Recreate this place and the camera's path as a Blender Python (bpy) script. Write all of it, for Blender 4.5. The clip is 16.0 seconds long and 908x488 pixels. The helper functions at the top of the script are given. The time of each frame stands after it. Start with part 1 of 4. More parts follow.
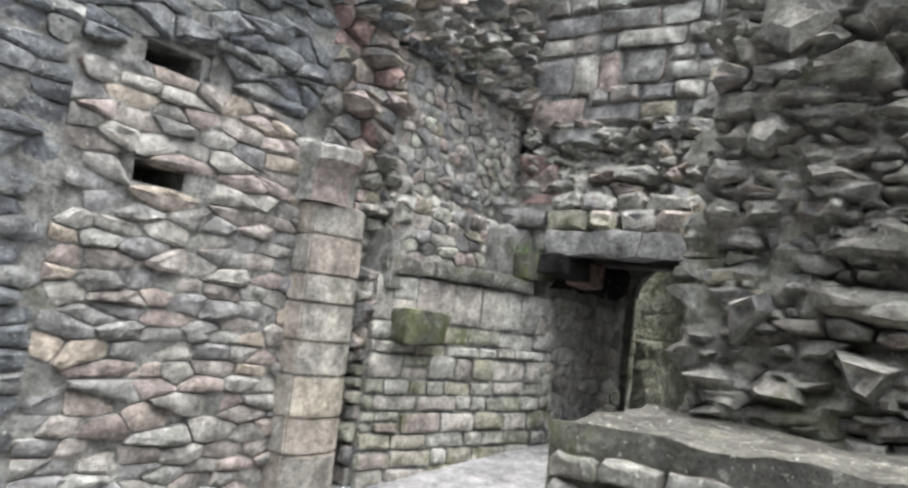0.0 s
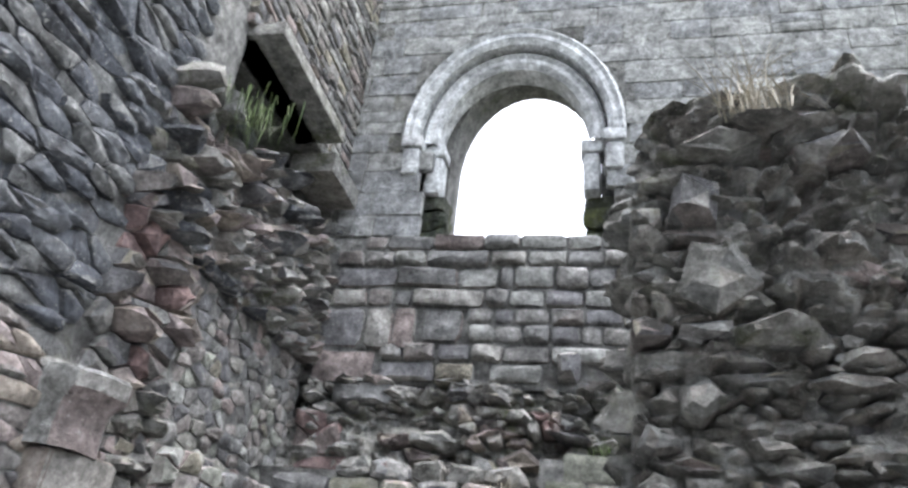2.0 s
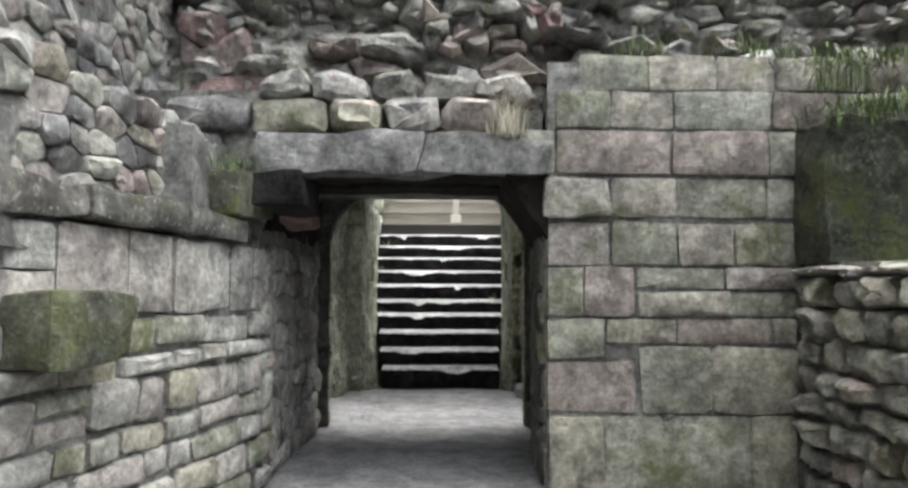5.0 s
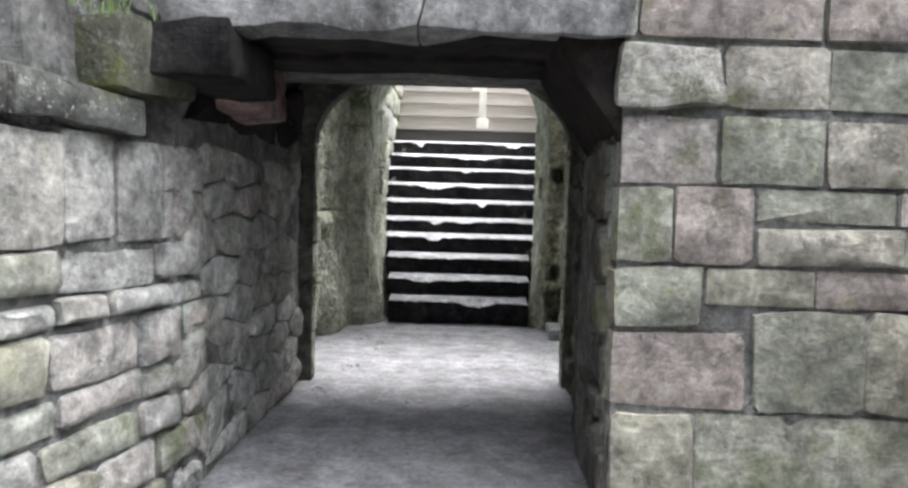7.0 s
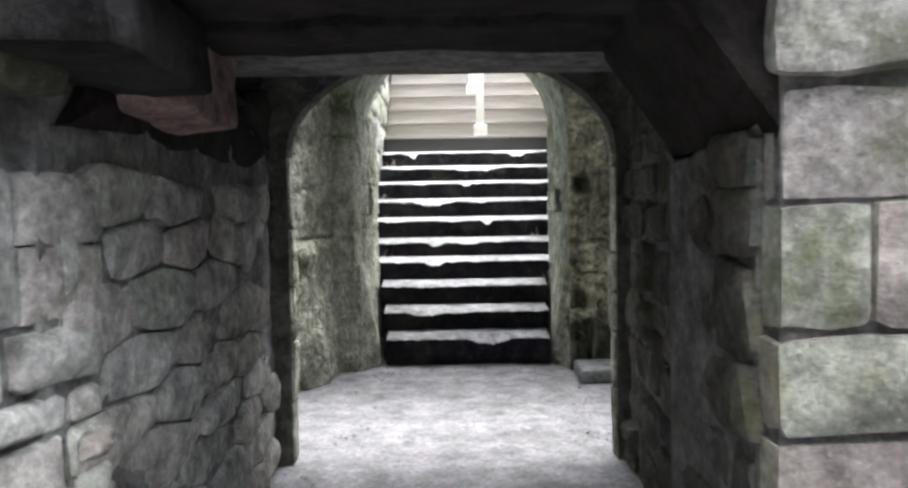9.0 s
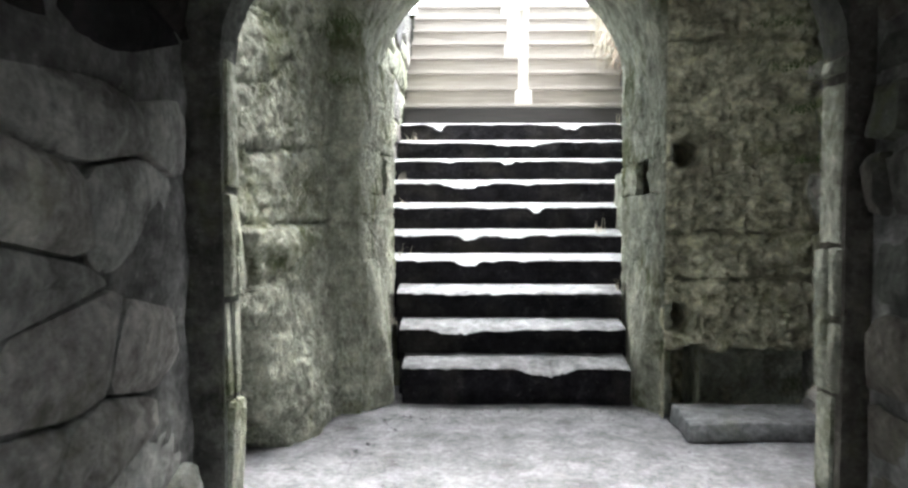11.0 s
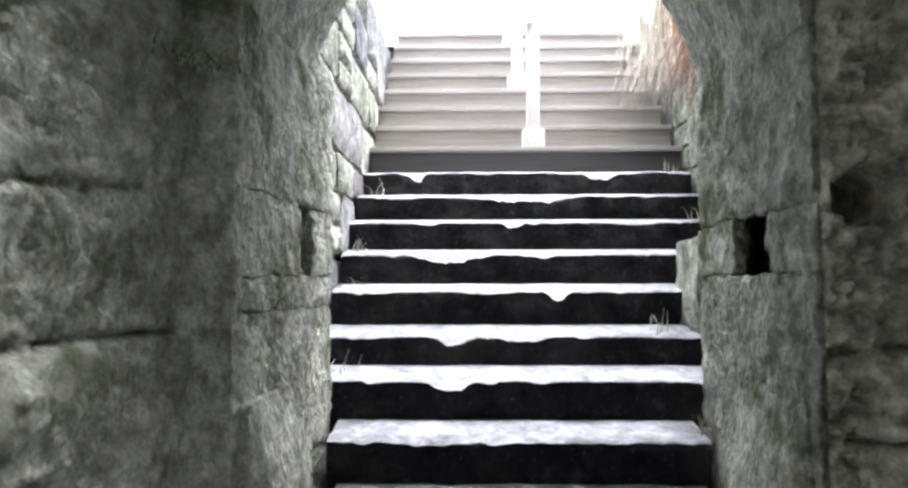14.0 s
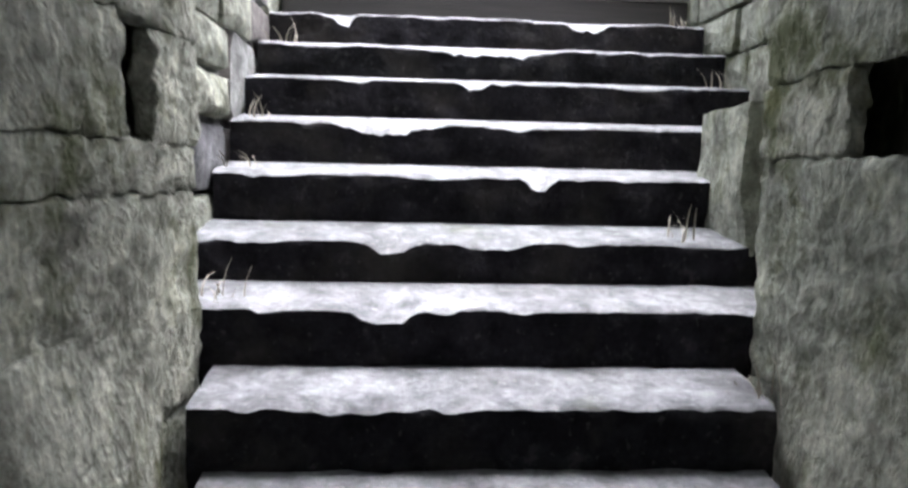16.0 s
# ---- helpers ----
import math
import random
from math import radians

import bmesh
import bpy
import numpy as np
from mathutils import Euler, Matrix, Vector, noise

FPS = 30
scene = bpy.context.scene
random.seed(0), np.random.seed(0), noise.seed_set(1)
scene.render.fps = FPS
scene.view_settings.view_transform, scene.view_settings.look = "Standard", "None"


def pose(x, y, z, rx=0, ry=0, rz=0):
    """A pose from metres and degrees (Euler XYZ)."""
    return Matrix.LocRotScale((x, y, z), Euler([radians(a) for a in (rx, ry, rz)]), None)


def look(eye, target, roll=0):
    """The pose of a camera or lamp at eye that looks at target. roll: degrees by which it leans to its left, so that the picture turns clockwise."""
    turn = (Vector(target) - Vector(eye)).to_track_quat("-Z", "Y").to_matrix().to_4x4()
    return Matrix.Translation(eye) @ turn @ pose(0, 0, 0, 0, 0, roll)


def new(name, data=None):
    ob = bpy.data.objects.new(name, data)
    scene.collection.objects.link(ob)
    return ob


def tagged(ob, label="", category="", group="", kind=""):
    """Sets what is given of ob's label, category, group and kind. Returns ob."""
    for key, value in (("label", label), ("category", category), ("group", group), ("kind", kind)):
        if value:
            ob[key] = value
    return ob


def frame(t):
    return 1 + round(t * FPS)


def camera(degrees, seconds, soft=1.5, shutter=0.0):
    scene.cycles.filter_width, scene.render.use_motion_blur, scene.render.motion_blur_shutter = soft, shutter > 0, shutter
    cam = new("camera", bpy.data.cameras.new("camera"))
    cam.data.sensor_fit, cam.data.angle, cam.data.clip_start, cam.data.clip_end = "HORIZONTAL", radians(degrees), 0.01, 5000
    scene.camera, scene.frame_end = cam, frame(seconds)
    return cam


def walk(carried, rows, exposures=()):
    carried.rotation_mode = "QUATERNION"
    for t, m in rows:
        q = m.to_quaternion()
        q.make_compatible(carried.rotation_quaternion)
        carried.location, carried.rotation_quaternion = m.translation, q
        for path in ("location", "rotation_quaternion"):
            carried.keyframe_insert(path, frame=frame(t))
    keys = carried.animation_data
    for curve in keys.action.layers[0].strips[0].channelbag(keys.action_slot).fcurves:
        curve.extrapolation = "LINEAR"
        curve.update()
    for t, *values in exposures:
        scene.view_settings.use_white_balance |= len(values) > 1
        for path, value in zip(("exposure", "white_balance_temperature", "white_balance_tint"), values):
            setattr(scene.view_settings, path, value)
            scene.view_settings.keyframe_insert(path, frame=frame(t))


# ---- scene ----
# ---- camera and walk ----
cam = camera(63.3, 16.0, soft=2.6, shutter=0.3)
# seconds, x, y, z, yaw, pitch, roll
PATH = [
    (0.0, 0.248, 0.266, 1.229, 34.80, 5.47, 6.68),
    (0.5, -0.010, 0.440, 1.210, 29.51, 8.55, 7.72),
    (1.0, -0.269, 0.541, 1.210, 23.56, 13.54, 9.66),
    (1.5, -0.602, 0.546, 1.264, 17.81, 24.94, 6.96),
    (2.0, -0.825, 0.700, 1.259, 14.35, 28.17, 6.51),
    (2.5, -1.031, 0.944, 1.260, 9.53, 26.51, 6.35),
    (3.0, -1.283, 1.209, 1.238, 4.53, 24.90, 3.90),
    (3.5, -1.555, 1.503, 1.198, 0.50, 20.15, 4.12),
    (4.0, -1.775, 1.852, 1.197, -0.13, 20.61, 3.88),
    (4.5, -2.015, 2.209, 1.216, -2.96, 13.30, 0.57),
    (5.0, -2.190, 2.531, 1.244, -1.27, 3.67, 0.20),
    (7.5, -2.115, 4.350, 1.318, 0.87, -4.42, 1.53),
    (8.0, -2.155, 4.470, 1.345, 1.40, -5.85, -0.40),
    (8.5, -2.230, 4.860, 1.402, -0.42, -2.40, -1.00),
    (11.0, -2.471, 7.233, 1.249, 1.03, -2.29, 0.00),
    (11.5, -2.495, 7.677, 1.280, -1.28, -1.57, 1.10),
    (12.0, -2.472, 8.055, 1.274, -0.41, 0.38, 3.34),
    (12.5, -2.407, 8.382, 1.237, 0.56, 1.75, 0.67),
    (13.0, -2.327, 8.799, 1.313, 1.91, 0.19, -1.55),
    (13.5, -2.299, 9.110, 1.336, 2.64, -0.26, -1.01),
    (14.0, -2.365, 9.403, 1.342, 1.34, 3.27, -0.05),
    (14.5, -2.412, 9.696, 1.345, -1.15, 3.32, 0.42),
    (15.0, -2.320, 10.017, 1.347, -0.60, 1.66, 1.94),
    (15.5, -2.281, 10.329, 1.360, 0.05, -0.56, 1.62),
    (16.0, -2.400, 10.629, 1.316, -3.68, -5.32, 1.25),
]
EXPOSURES = [(0.0, 2.65, 6450, 10), (1.0, 2.8, 6300, 10), (2.0, 2.45, 6100, 13), (3.0, 2.45, 6250, 15), (4.0, 2.5, 6350, 12), (4.5, 2.55, 6400, 11), (5.0, 2.75, 6450, 10), (7.5, 3.3, 6200, 13), (8.5, 3.35, 6200, 13), (11.0, 3.8, 6250, 10), (12.0, 3.88, 6200, 11), (13.5, 3.65, 5950, 15), (14.5, 3.45, 5900, 18), (16.0, 3.15, 6000, 18)]
walk(cam, [(t, pose(x, y, z, 90 + pitch, 0, yaw) @ pose(0, 0, 0, 0, 0, roll)) for t, x, y, z, yaw, pitch, roll in PATH], EXPOSURES)

# ---- world and sun: a bright overcast sky ----
SUN_ELEV, SUN_ROT = 80.0, 60.0
world = bpy.data.worlds.new("overcast_sky")
scene.world = world
world.use_nodes = True
wn, wl = world.node_tree.nodes, world.node_tree.links
sky = wn.new("ShaderNodeTexSky")
sky.sky_type, sky.sun_disc = "NISHITA", False
sky.sun_elevation, sky.sun_rotation = radians(SUN_ELEV), radians(SUN_ROT)
sky.air_density, sky.dust_density, sky.ozone_density = 1.0, 6.0, 1.0
grey = wn.new("ShaderNodeHueSaturation")
grey.inputs["Saturation"].default_value = 0.25
wl.new(sky.outputs[0], grey.inputs["Color"])
wl.new(grey.outputs[0], wn["Background"].inputs["Color"])
wn["Background"].inputs["Strength"].default_value = 0.15
sun = new("sun", bpy.data.lights.new("sun", "SUN"))
sun.data.energy, sun.data.angle, sun.data.color = 0.6, radians(80), (1.0, 0.98, 0.96)
TO_SUN = Vector((math.sin(radians(SUN_ROT)) * math.cos(radians(SUN_ELEV)), math.cos(radians(SUN_ROT)) * math.cos(radians(SUN_ELEV)), math.sin(radians(SUN_ELEV))))
sun.matrix_world = look(TO_SUN * 30, (0, 0, 0))


# ---- materials ----
def stone_material(name, tones, dark=0.0, moss=0.0, lichen=0.3, rough=0.85, bump=0.5, grain=60.0, tooling=0.0, pit=1.0):
    """Weathered sandstone: a tone per stone, stains, lichen specks, moss, fine relief."""
    m = bpy.data.materials.new(name)
    m.use_nodes = True
    n, l = m.node_tree.nodes, m.node_tree.links
    bsdf = n["Principled BSDF"]
    geo = n.new("ShaderNodeNewGeometry")
    info = n.new("ShaderNodeObjectInfo")
    add = n.new("ShaderNodeMath")
    add.operation = "ADD"
    l.new(geo.outputs["Random Per Island"], add.inputs[0])
    l.new(info.outputs["Random"], add.inputs[1])
    fract = n.new("ShaderNodeMath")
    fract.operation = "FRACT"
    l.new(add.outputs[0], fract.inputs[0])
    ramp = n.new("ShaderNodeValToRGB")
    ramp.color_ramp.interpolation = "CONSTANT"
    el = ramp.color_ramp.elements
    while len(el) < len(tones):
        el.new(0.5)
    for i, c in enumerate(tones):
        el[i].position, el[i].color = i / len(tones), (c[0] * 0.93, c[1], c[2] * 1.06, 1)
    l.new(fract.outputs[0], ramp.inputs[0])

    def tex(scale, detail=4.0, rough_=0.6):
        t = n.new("ShaderNodeTexNoise")
        t.inputs["Scale"].default_value, t.inputs["Detail"].default_value, t.inputs["Roughness"].default_value = scale, detail, rough_
        l.new(geo.outputs["Position"], t.inputs["Vector"])
        return t.outputs[0]

    def span(value, lo, hi, a=0.0, b=1.0):
        r = n.new("ShaderNodeMapRange")
        for k, v in zip((1, 2, 3, 4), (lo, hi, a, b)):
            r.inputs[k].default_value = v
        l.new(value, r.inputs[0])
        return r.outputs[0]

    def mix(a, b, fac, mode="MIX"):
        x = n.new("ShaderNodeMix")
        x.data_type, x.blend_type = "RGBA", mode
        for k, v in ((0, fac), (6, a), (7, b)):
            if hasattr(v, "links"):
                l.new(v, x.inputs[k])
            else:
                x.inputs[k].default_value = v if k == 0 else (*v, 1)
        return x.outputs[2]

    col = ramp.outputs[0]
    shade = n.new("ShaderNodeCombineColor")
    for k in range(3):
        l.new(span(tex(5.0, 6.0, 0.7), 0.25, 0.75, 0.45, 1.45), shade.inputs[k])
    col = mix(col, shade.outputs[0], 1.0, "MULTIPLY")
    speck = n.new("ShaderNodeCombineColor")
    for k in range(3):
        l.new(span(tex(30.0, 7.0, 0.75), 0.32, 0.68, 0.66, 1.36), speck.inputs[k])
    col = mix(col, speck.outputs[0], 1.0, "MULTIPLY")
    pits = tex(9.0, 10.0, 0.68)
    pit_tone = n.new("ShaderNodeCombineColor")
    for k in range(3):
        l.new(span(pits, 0.34, 0.6, 1 - 0.45 * pit, 1 + 0.22 * pit), pit_tone.inputs[k])
    col = mix(col, pit_tone.outputs[0], 1.0, "MULTIPLY")
    col = mix(col, (0.05, 0.046, 0.042), span(tex(2.3, 5.0, 0.65), 0.5, 0.75, 0.0, 0.55 + dark))
    col = mix(col, (0.50, 0.50, 0.46), span(tex(38.0, 3.0, 0.55), 0.63, 0.70, 0.0, lichen))
    col = mix(col, (0.42, 0.42, 0.38), span(tex(9.0, 5.0, 0.7), 0.60, 0.68, 0.0, lichen))
    if moss:
        col = mix(col, (0.085, 0.10, 0.035), span(tex(1.9, 7.0, 0.72), 0.61 - 0.2 * moss, 0.73 - 0.2 * moss, 0.0, min(0.8, 0.35 + moss)))
        col = mix(col, (0.16, 0.17, 0.05), span(tex(5.0, 7.0, 0.7), 0.56, 0.70, 0.0, moss))
    l.new(col, bsdf.inputs["Base Color"])
    bsdf.inputs["Roughness"].default_value = rough
    bsdf.inputs["Specular IOR Level"].default_value = 0.08 if rough > 0.7 else 0.3
    height = n.new("ShaderNodeMath")
    height.operation = "MULTIPLY_ADD"
    l.new(tex(grain, 8.0, 0.75), height.inputs[0])
    height.inputs[1].default_value = 0.35
    l.new(pits, height.inputs[2])
    broad = n.new("ShaderNodeMath")
    broad.operation = "MULTIPLY_ADD"
    l.new(tex(3.6, 4.0, 0.55), broad.inputs[0])
    broad.inputs[1].default_value = 1.6
    l.new(height.outputs[0], broad.inputs[2])
    out = broad.outputs[0]
    if tooling:
        wave = n.new("ShaderNodeTexNoise")
        wave.inputs["Scale"].default_value, wave.inputs["Detail"].default_value = 1.0, 3.0
        vm = n.new("ShaderNodeVectorMath")
        vm.operation = "MULTIPLY"
        vm.inputs[1].default_value = (30, 30, 19)
        l.new(geo.outputs["Position"], vm.inputs[0])
        l.new(vm.outputs[0], wave.inputs["Vector"])
        ma = n.new("ShaderNodeMath")
        ma.operation = "MULTIPLY_ADD"
        l.new(wave.outputs[0], ma.inputs[0])
        ma.inputs[1].default_value = tooling
        l.new(out, ma.inputs[2])
        out = ma.outputs[0]
    b = n.new("ShaderNodeBump")
    b.inputs["Strength"].default_value, b.inputs["Distance"].default_value = min(1.0, bump * 1.3), 0.06
    l.new(out, b.inputs["Height"])
    l.new(b.outputs[0], bsdf.inputs["Normal"])
    return m


GREYS = [(0.30, 0.275, 0.245), (0.25, 0.235, 0.215), (0.34, 0.31, 0.27), (0.22, 0.205, 0.195), (0.29, 0.25, 0.22)]
PINK, OCHRE = (0.32, 0.255, 0.225), (0.33, 0.29, 0.22)
M_RUBBLE = stone_material("rubble_sandstone", GREYS + GREYS + [PINK, (0.36, 0.34, 0.30), OCHRE], dark=0.25, lichen=0.55, bump=0.7)
M_COURSED = stone_material("coursed_sandstone", GREYS + [(0.36, 0.34, 0.30)] + GREYS + [PINK], lichen=0.4, bump=0.55)
M_ASHLAR = stone_material("mossy_ashlar", [(0.34, 0.31, 0.24), (0.31, 0.295, 0.235), (0.37, 0.33, 0.27), (0.32, 0.265, 0.23), (0.29, 0.28, 0.22)], moss=0.45, lichen=0.3, bump=0.5)
M_WARM = stone_material("warm_sandstone", [(0.33, 0.27, 0.23), (0.36, 0.30, 0.24), (0.31, 0.25, 0.225)], lichen=0.3, bump=0.6)
M_PALE = stone_material("bleached_ashlar", [(0.40, 0.365, 0.31), (0.38, 0.33, 0.29), (0.36, 0.345, 0.285)], moss=0.3, lichen=0.35, bump=0.6)
M_COPING = stone_material("dark_weathered_coping", [(0.15, 0.14, 0.12), (0.18, 0.165, 0.14), (0.135, 0.13, 0.11)], dark=0.3, moss=0.3, lichen=0.85, bump=0.9)
M_GREYASH = stone_material("grey_ashlar", [(0.32, 0.305, 0.28), (0.29, 0.28, 0.265), (0.34, 0.325, 0.295)], lichen=0.35, bump=0.5)
# pale ashlar, raised in tone for the daylight falling on the wall
M_PALE_LIT = stone_material("lit_tone_pale_ashlar", [(0.50, 0.47, 0.41), (0.45, 0.42, 0.365), (0.48, 0.43, 0.37)], dark=0.0, moss=0.15, lichen=0.4, bump=0.9)
M_MOSSBLOCK = stone_material("moss_covered_block", [(0.16, 0.155, 0.11), (0.14, 0.14, 0.10)], dark=0.2, moss=0.75, lichen=0.3, bump=0.9)
M_RED = stone_material("red_sandstone", [(0.30, 0.20, 0.175), (0.26, 0.18, 0.16), PINK], lichen=0.1, bump=0.7)
M_CORE = stone_material("rubble_core_stone", [(0.34, 0.315, 0.27), (0.38, 0.35, 0.305), (0.28, 0.265, 0.235), (0.35, 0.31, 0.265)], dark=0.2, moss=0.28, lichen=0.8, bump=1.0)
M_SLATE = stone_material("dark_lichened_stone", [(0.17, 0.17, 0.17), (0.21, 0.205, 0.20), (0.14, 0.14, 0.145), (0.24, 0.23, 0.21)], dark=0.3, lichen=0.7, bump=0.8)
# near-black riser colour carries the shade on the stair's front faces
M_RISER_SHADE = stone_material("shade_toned_riser_stone", [(0.017, 0.015, 0.017), (0.013, 0.012, 0.013)], dark=0.3, lichen=0.05, rough=0.8, bump=0.5)
M_MORTAR = stone_material("old_lime_mortar", [(0.25, 0.235, 0.21)], dark=0.3, moss=0.15, lichen=0.3, bump=1.0, grain=90)
M_ROCK = stone_material("pitted_rock", [(0.60, 0.55, 0.39)], dark=0.0, moss=0.4, lichen=0.3, bump=1.0, grain=28, pit=1.2)
M_MOSSY_SHADE = stone_material("mossy_and_shade_stone", [(0.085, 0.085, 0.065), (0.07, 0.075, 0.055)], dark=0.35, moss=0.5, lichen=0.2, bump=0.9)
# near-black tone that puts the passage's shade into the stone colour
M_SHADED = stone_material("shade_toned_lintel_stone", [(0.026, 0.021, 0.018), (0.02, 0.018, 0.017)], dark=0.3, lichen=0.03, bump=0.7)
M_DARKSTONE = stone_material("dark_passage_stone", [(0.15, 0.14, 0.115), (0.13, 0.128, 0.105), (0.17, 0.15, 0.12)], dark=0.3, moss=0.3, lichen=0.15, bump=0.8)
M_TOOLED = stone_material("tooled_jamb_stone", [(0.495, 0.475, 0.36), (0.455, 0.445, 0.34)], moss=0.46, lichen=0.35, bump=1.0, grain=24, tooling=0.9, pit=1.0)
M_STEP = stone_material("worn_step_stone", [(0.23, 0.22, 0.21), (0.20, 0.195, 0.185), (0.25, 0.24, 0.23)], moss=0.05, lichen=0.35, rough=0.6, bump=0.4)
M_DRESSED = stone_material("pale_dressed_stone", [(0.62, 0.60, 0.57), (0.58, 0.56, 0.53), (0.65, 0.62, 0.59)], lichen=0.3, bump=0.3)
M_SHAFT = stone_material("pilaster_sandstone", [(0.34, 0.29, 0.23), (0.33, 0.275, 0.23), (0.36, 0.315, 0.26), (0.30, 0.27, 0.23)], moss=0.1, lichen=0.25, bump=0.4)
M_GROUND = stone_material("trodden_earth_floor", [(0.24, 0.225, 0.215)], dark=0.0, lichen=0.2, rough=0.9, bump=0.4, grain=120, pit=0.3)


def plain_material(name, a, b, scale=12.0, rough=0.8, stretch=(1, 1, 1), bump=0.3):
    m = bpy.data.materials.new(name)
    m.use_nodes = True
    n, l = m.node_tree.nodes, m.node_tree.links
    geo, vm, t, ramp, bp = (n.new("ShaderNode" + k) for k in ("NewGeometry", "VectorMath", "TexNoise", "ValToRGB", "Bump"))
    vm.operation = "MULTIPLY"
    vm.inputs[1].default_value = stretch
    l.new(geo.outputs["Position"], vm.inputs[0])
    l.new(vm.outputs[0], t.inputs["Vector"])
    t.inputs["Scale"].default_value, t.inputs["Detail"].default_value, t.inputs["Roughness"].default_value = scale, 6.0, 0.65
    el = ramp.color_ramp.elements
    el[0].position, el[0].color, el[1].position, el[1].color = 0.3, (*a, 1), 0.7, (*b, 1)
    l.new(t.outputs[0], ramp.inputs[0])
    l.new(ramp.outputs[0], n["Principled BSDF"].inputs["Base Color"])
    n["Principled BSDF"].inputs["Roughness"].default_value = rough
    bp.inputs["Strength"].default_value, bp.inputs["Distance"].default_value = bump, 0.01
    l.new(t.outputs[0], bp.inputs["Height"])
    l.new(bp.outputs[0], n["Principled BSDF"].inputs["Normal"])
    return m


M_WOOD = plain_material("weathered_decking", (0.22, 0.205, 0.19), (0.38, 0.36, 0.335), 4.0, 0.7, (0.6, 12, 30))
M_DARKWOOD = plain_material("dark_lowest_board", (0.045, 0.042, 0.045), (0.08, 0.075, 0.075), 4.0, 0.7, (0.6, 12, 30))
M_POST = plain_material("pale_timber_post", (0.55, 0.53, 0.50), (0.68, 0.66, 0.62), 5.0, 0.6, (20, 20, 1))
M_GRASS = plain_material("grass_blades", (0.05, 0.09, 0.025), (0.10, 0.14, 0.04), 8.0)
M_STRAW = plain_material("dry_grass_blades", (0.30, 0.275, 0.21), (0.46, 0.43, 0.35), 8.0)
M_ROOT = plain_material("dead_stems", (0.20, 0.10, 0.06), (0.34, 0.20, 0.13), 8.0)
M_TURF = plain_material("turf_bank", (0.045, 0.06, 0.02), (0.12, 0.12, 0.05), 3.0, 0.95, bump=1.0)
M_SIGN = plain_material("sign_board_wood", (0.26, 0.15, 0.07), (0.36, 0.22, 0.11), 4.0, 0.6, (1, 8, 20))
M_LETTER = plain_material("cream_letter_paint", (0.62, 0.56, 0.42), (0.70, 0.64, 0.50), 20.0, 0.6)


# ---- building helpers ----
def part(name, bm, material, parent=None, label="", smooth=True):
    me = bpy.data.meshes.new(name)
    bm.to_mesh(me)
    bm.free()
    me.materials.append(material)
    if smooth:
        me.polygons.foreach_set("use_smooth", [True] * len(me.polygons))
        me.set_sharp_from_angle(angle=radians(38))
    ob = new(name, me)
    ob.parent = parent
    return tagged(ob, label)


def box(bm, x0, x1, y0, y1, z0, z1):
    v = [bm.verts.new((x, y, z)) for z in (z0, z1) for y in (y0, y1) for x in (x0, x1)]
    for q in ((0, 2, 3, 1), (4, 5, 7, 6), (0, 1, 5, 4), (1, 3, 7, 5), (3, 2, 6, 7), (2, 0, 4, 6)):
        bm.faces.new([v[i] for i in q])
    return v


def boxes(name, items, material, parent=None, label="", bevel=0.0):
    bm = bmesh.new()
    for it in items:
        box(bm, *it)
    if bevel:
        bmesh.ops.bevel(bm, geom=list(bm.edges), offset=bevel, segments=2, profile=0.6, affect="EDGES")
    return part(name, bm, material, parent, label)


def rough_box(name, lim, material, amp=0.05, step=0.1, parent=None, label="", freq=2.5):
    """A block of old masonry core: a gridded box whose skin is pushed about by noise."""
    bm = bmesh.new()
    box(bm, *lim)
    for axis in range(3):
        lo, hi = lim[2 * axis], lim[2 * axis + 1]
        for k in range(1, max(1, round((hi - lo) / step))):
            p = [0, 0, 0]
            p[axis] = lo + (hi - lo) * k / max(1, round((hi - lo) / step))
            d = [0, 0, 0]
            d[axis] = 1
            bmesh.ops.bisect_plane(bm, geom=list(bm.verts) + list(bm.edges) + list(bm.faces), plane_co=p, plane_no=d)
    for v in bm.verts:
        w = noise.noise_vector(v.co * freq) * amp + noise.noise_vector(v.co * freq * 3.1) * amp * 0.45
        if v.co.z < lim[4] + 1e-4:
            w.z = 0
        v.co += w
    return part(name, bm, material, parent, label)


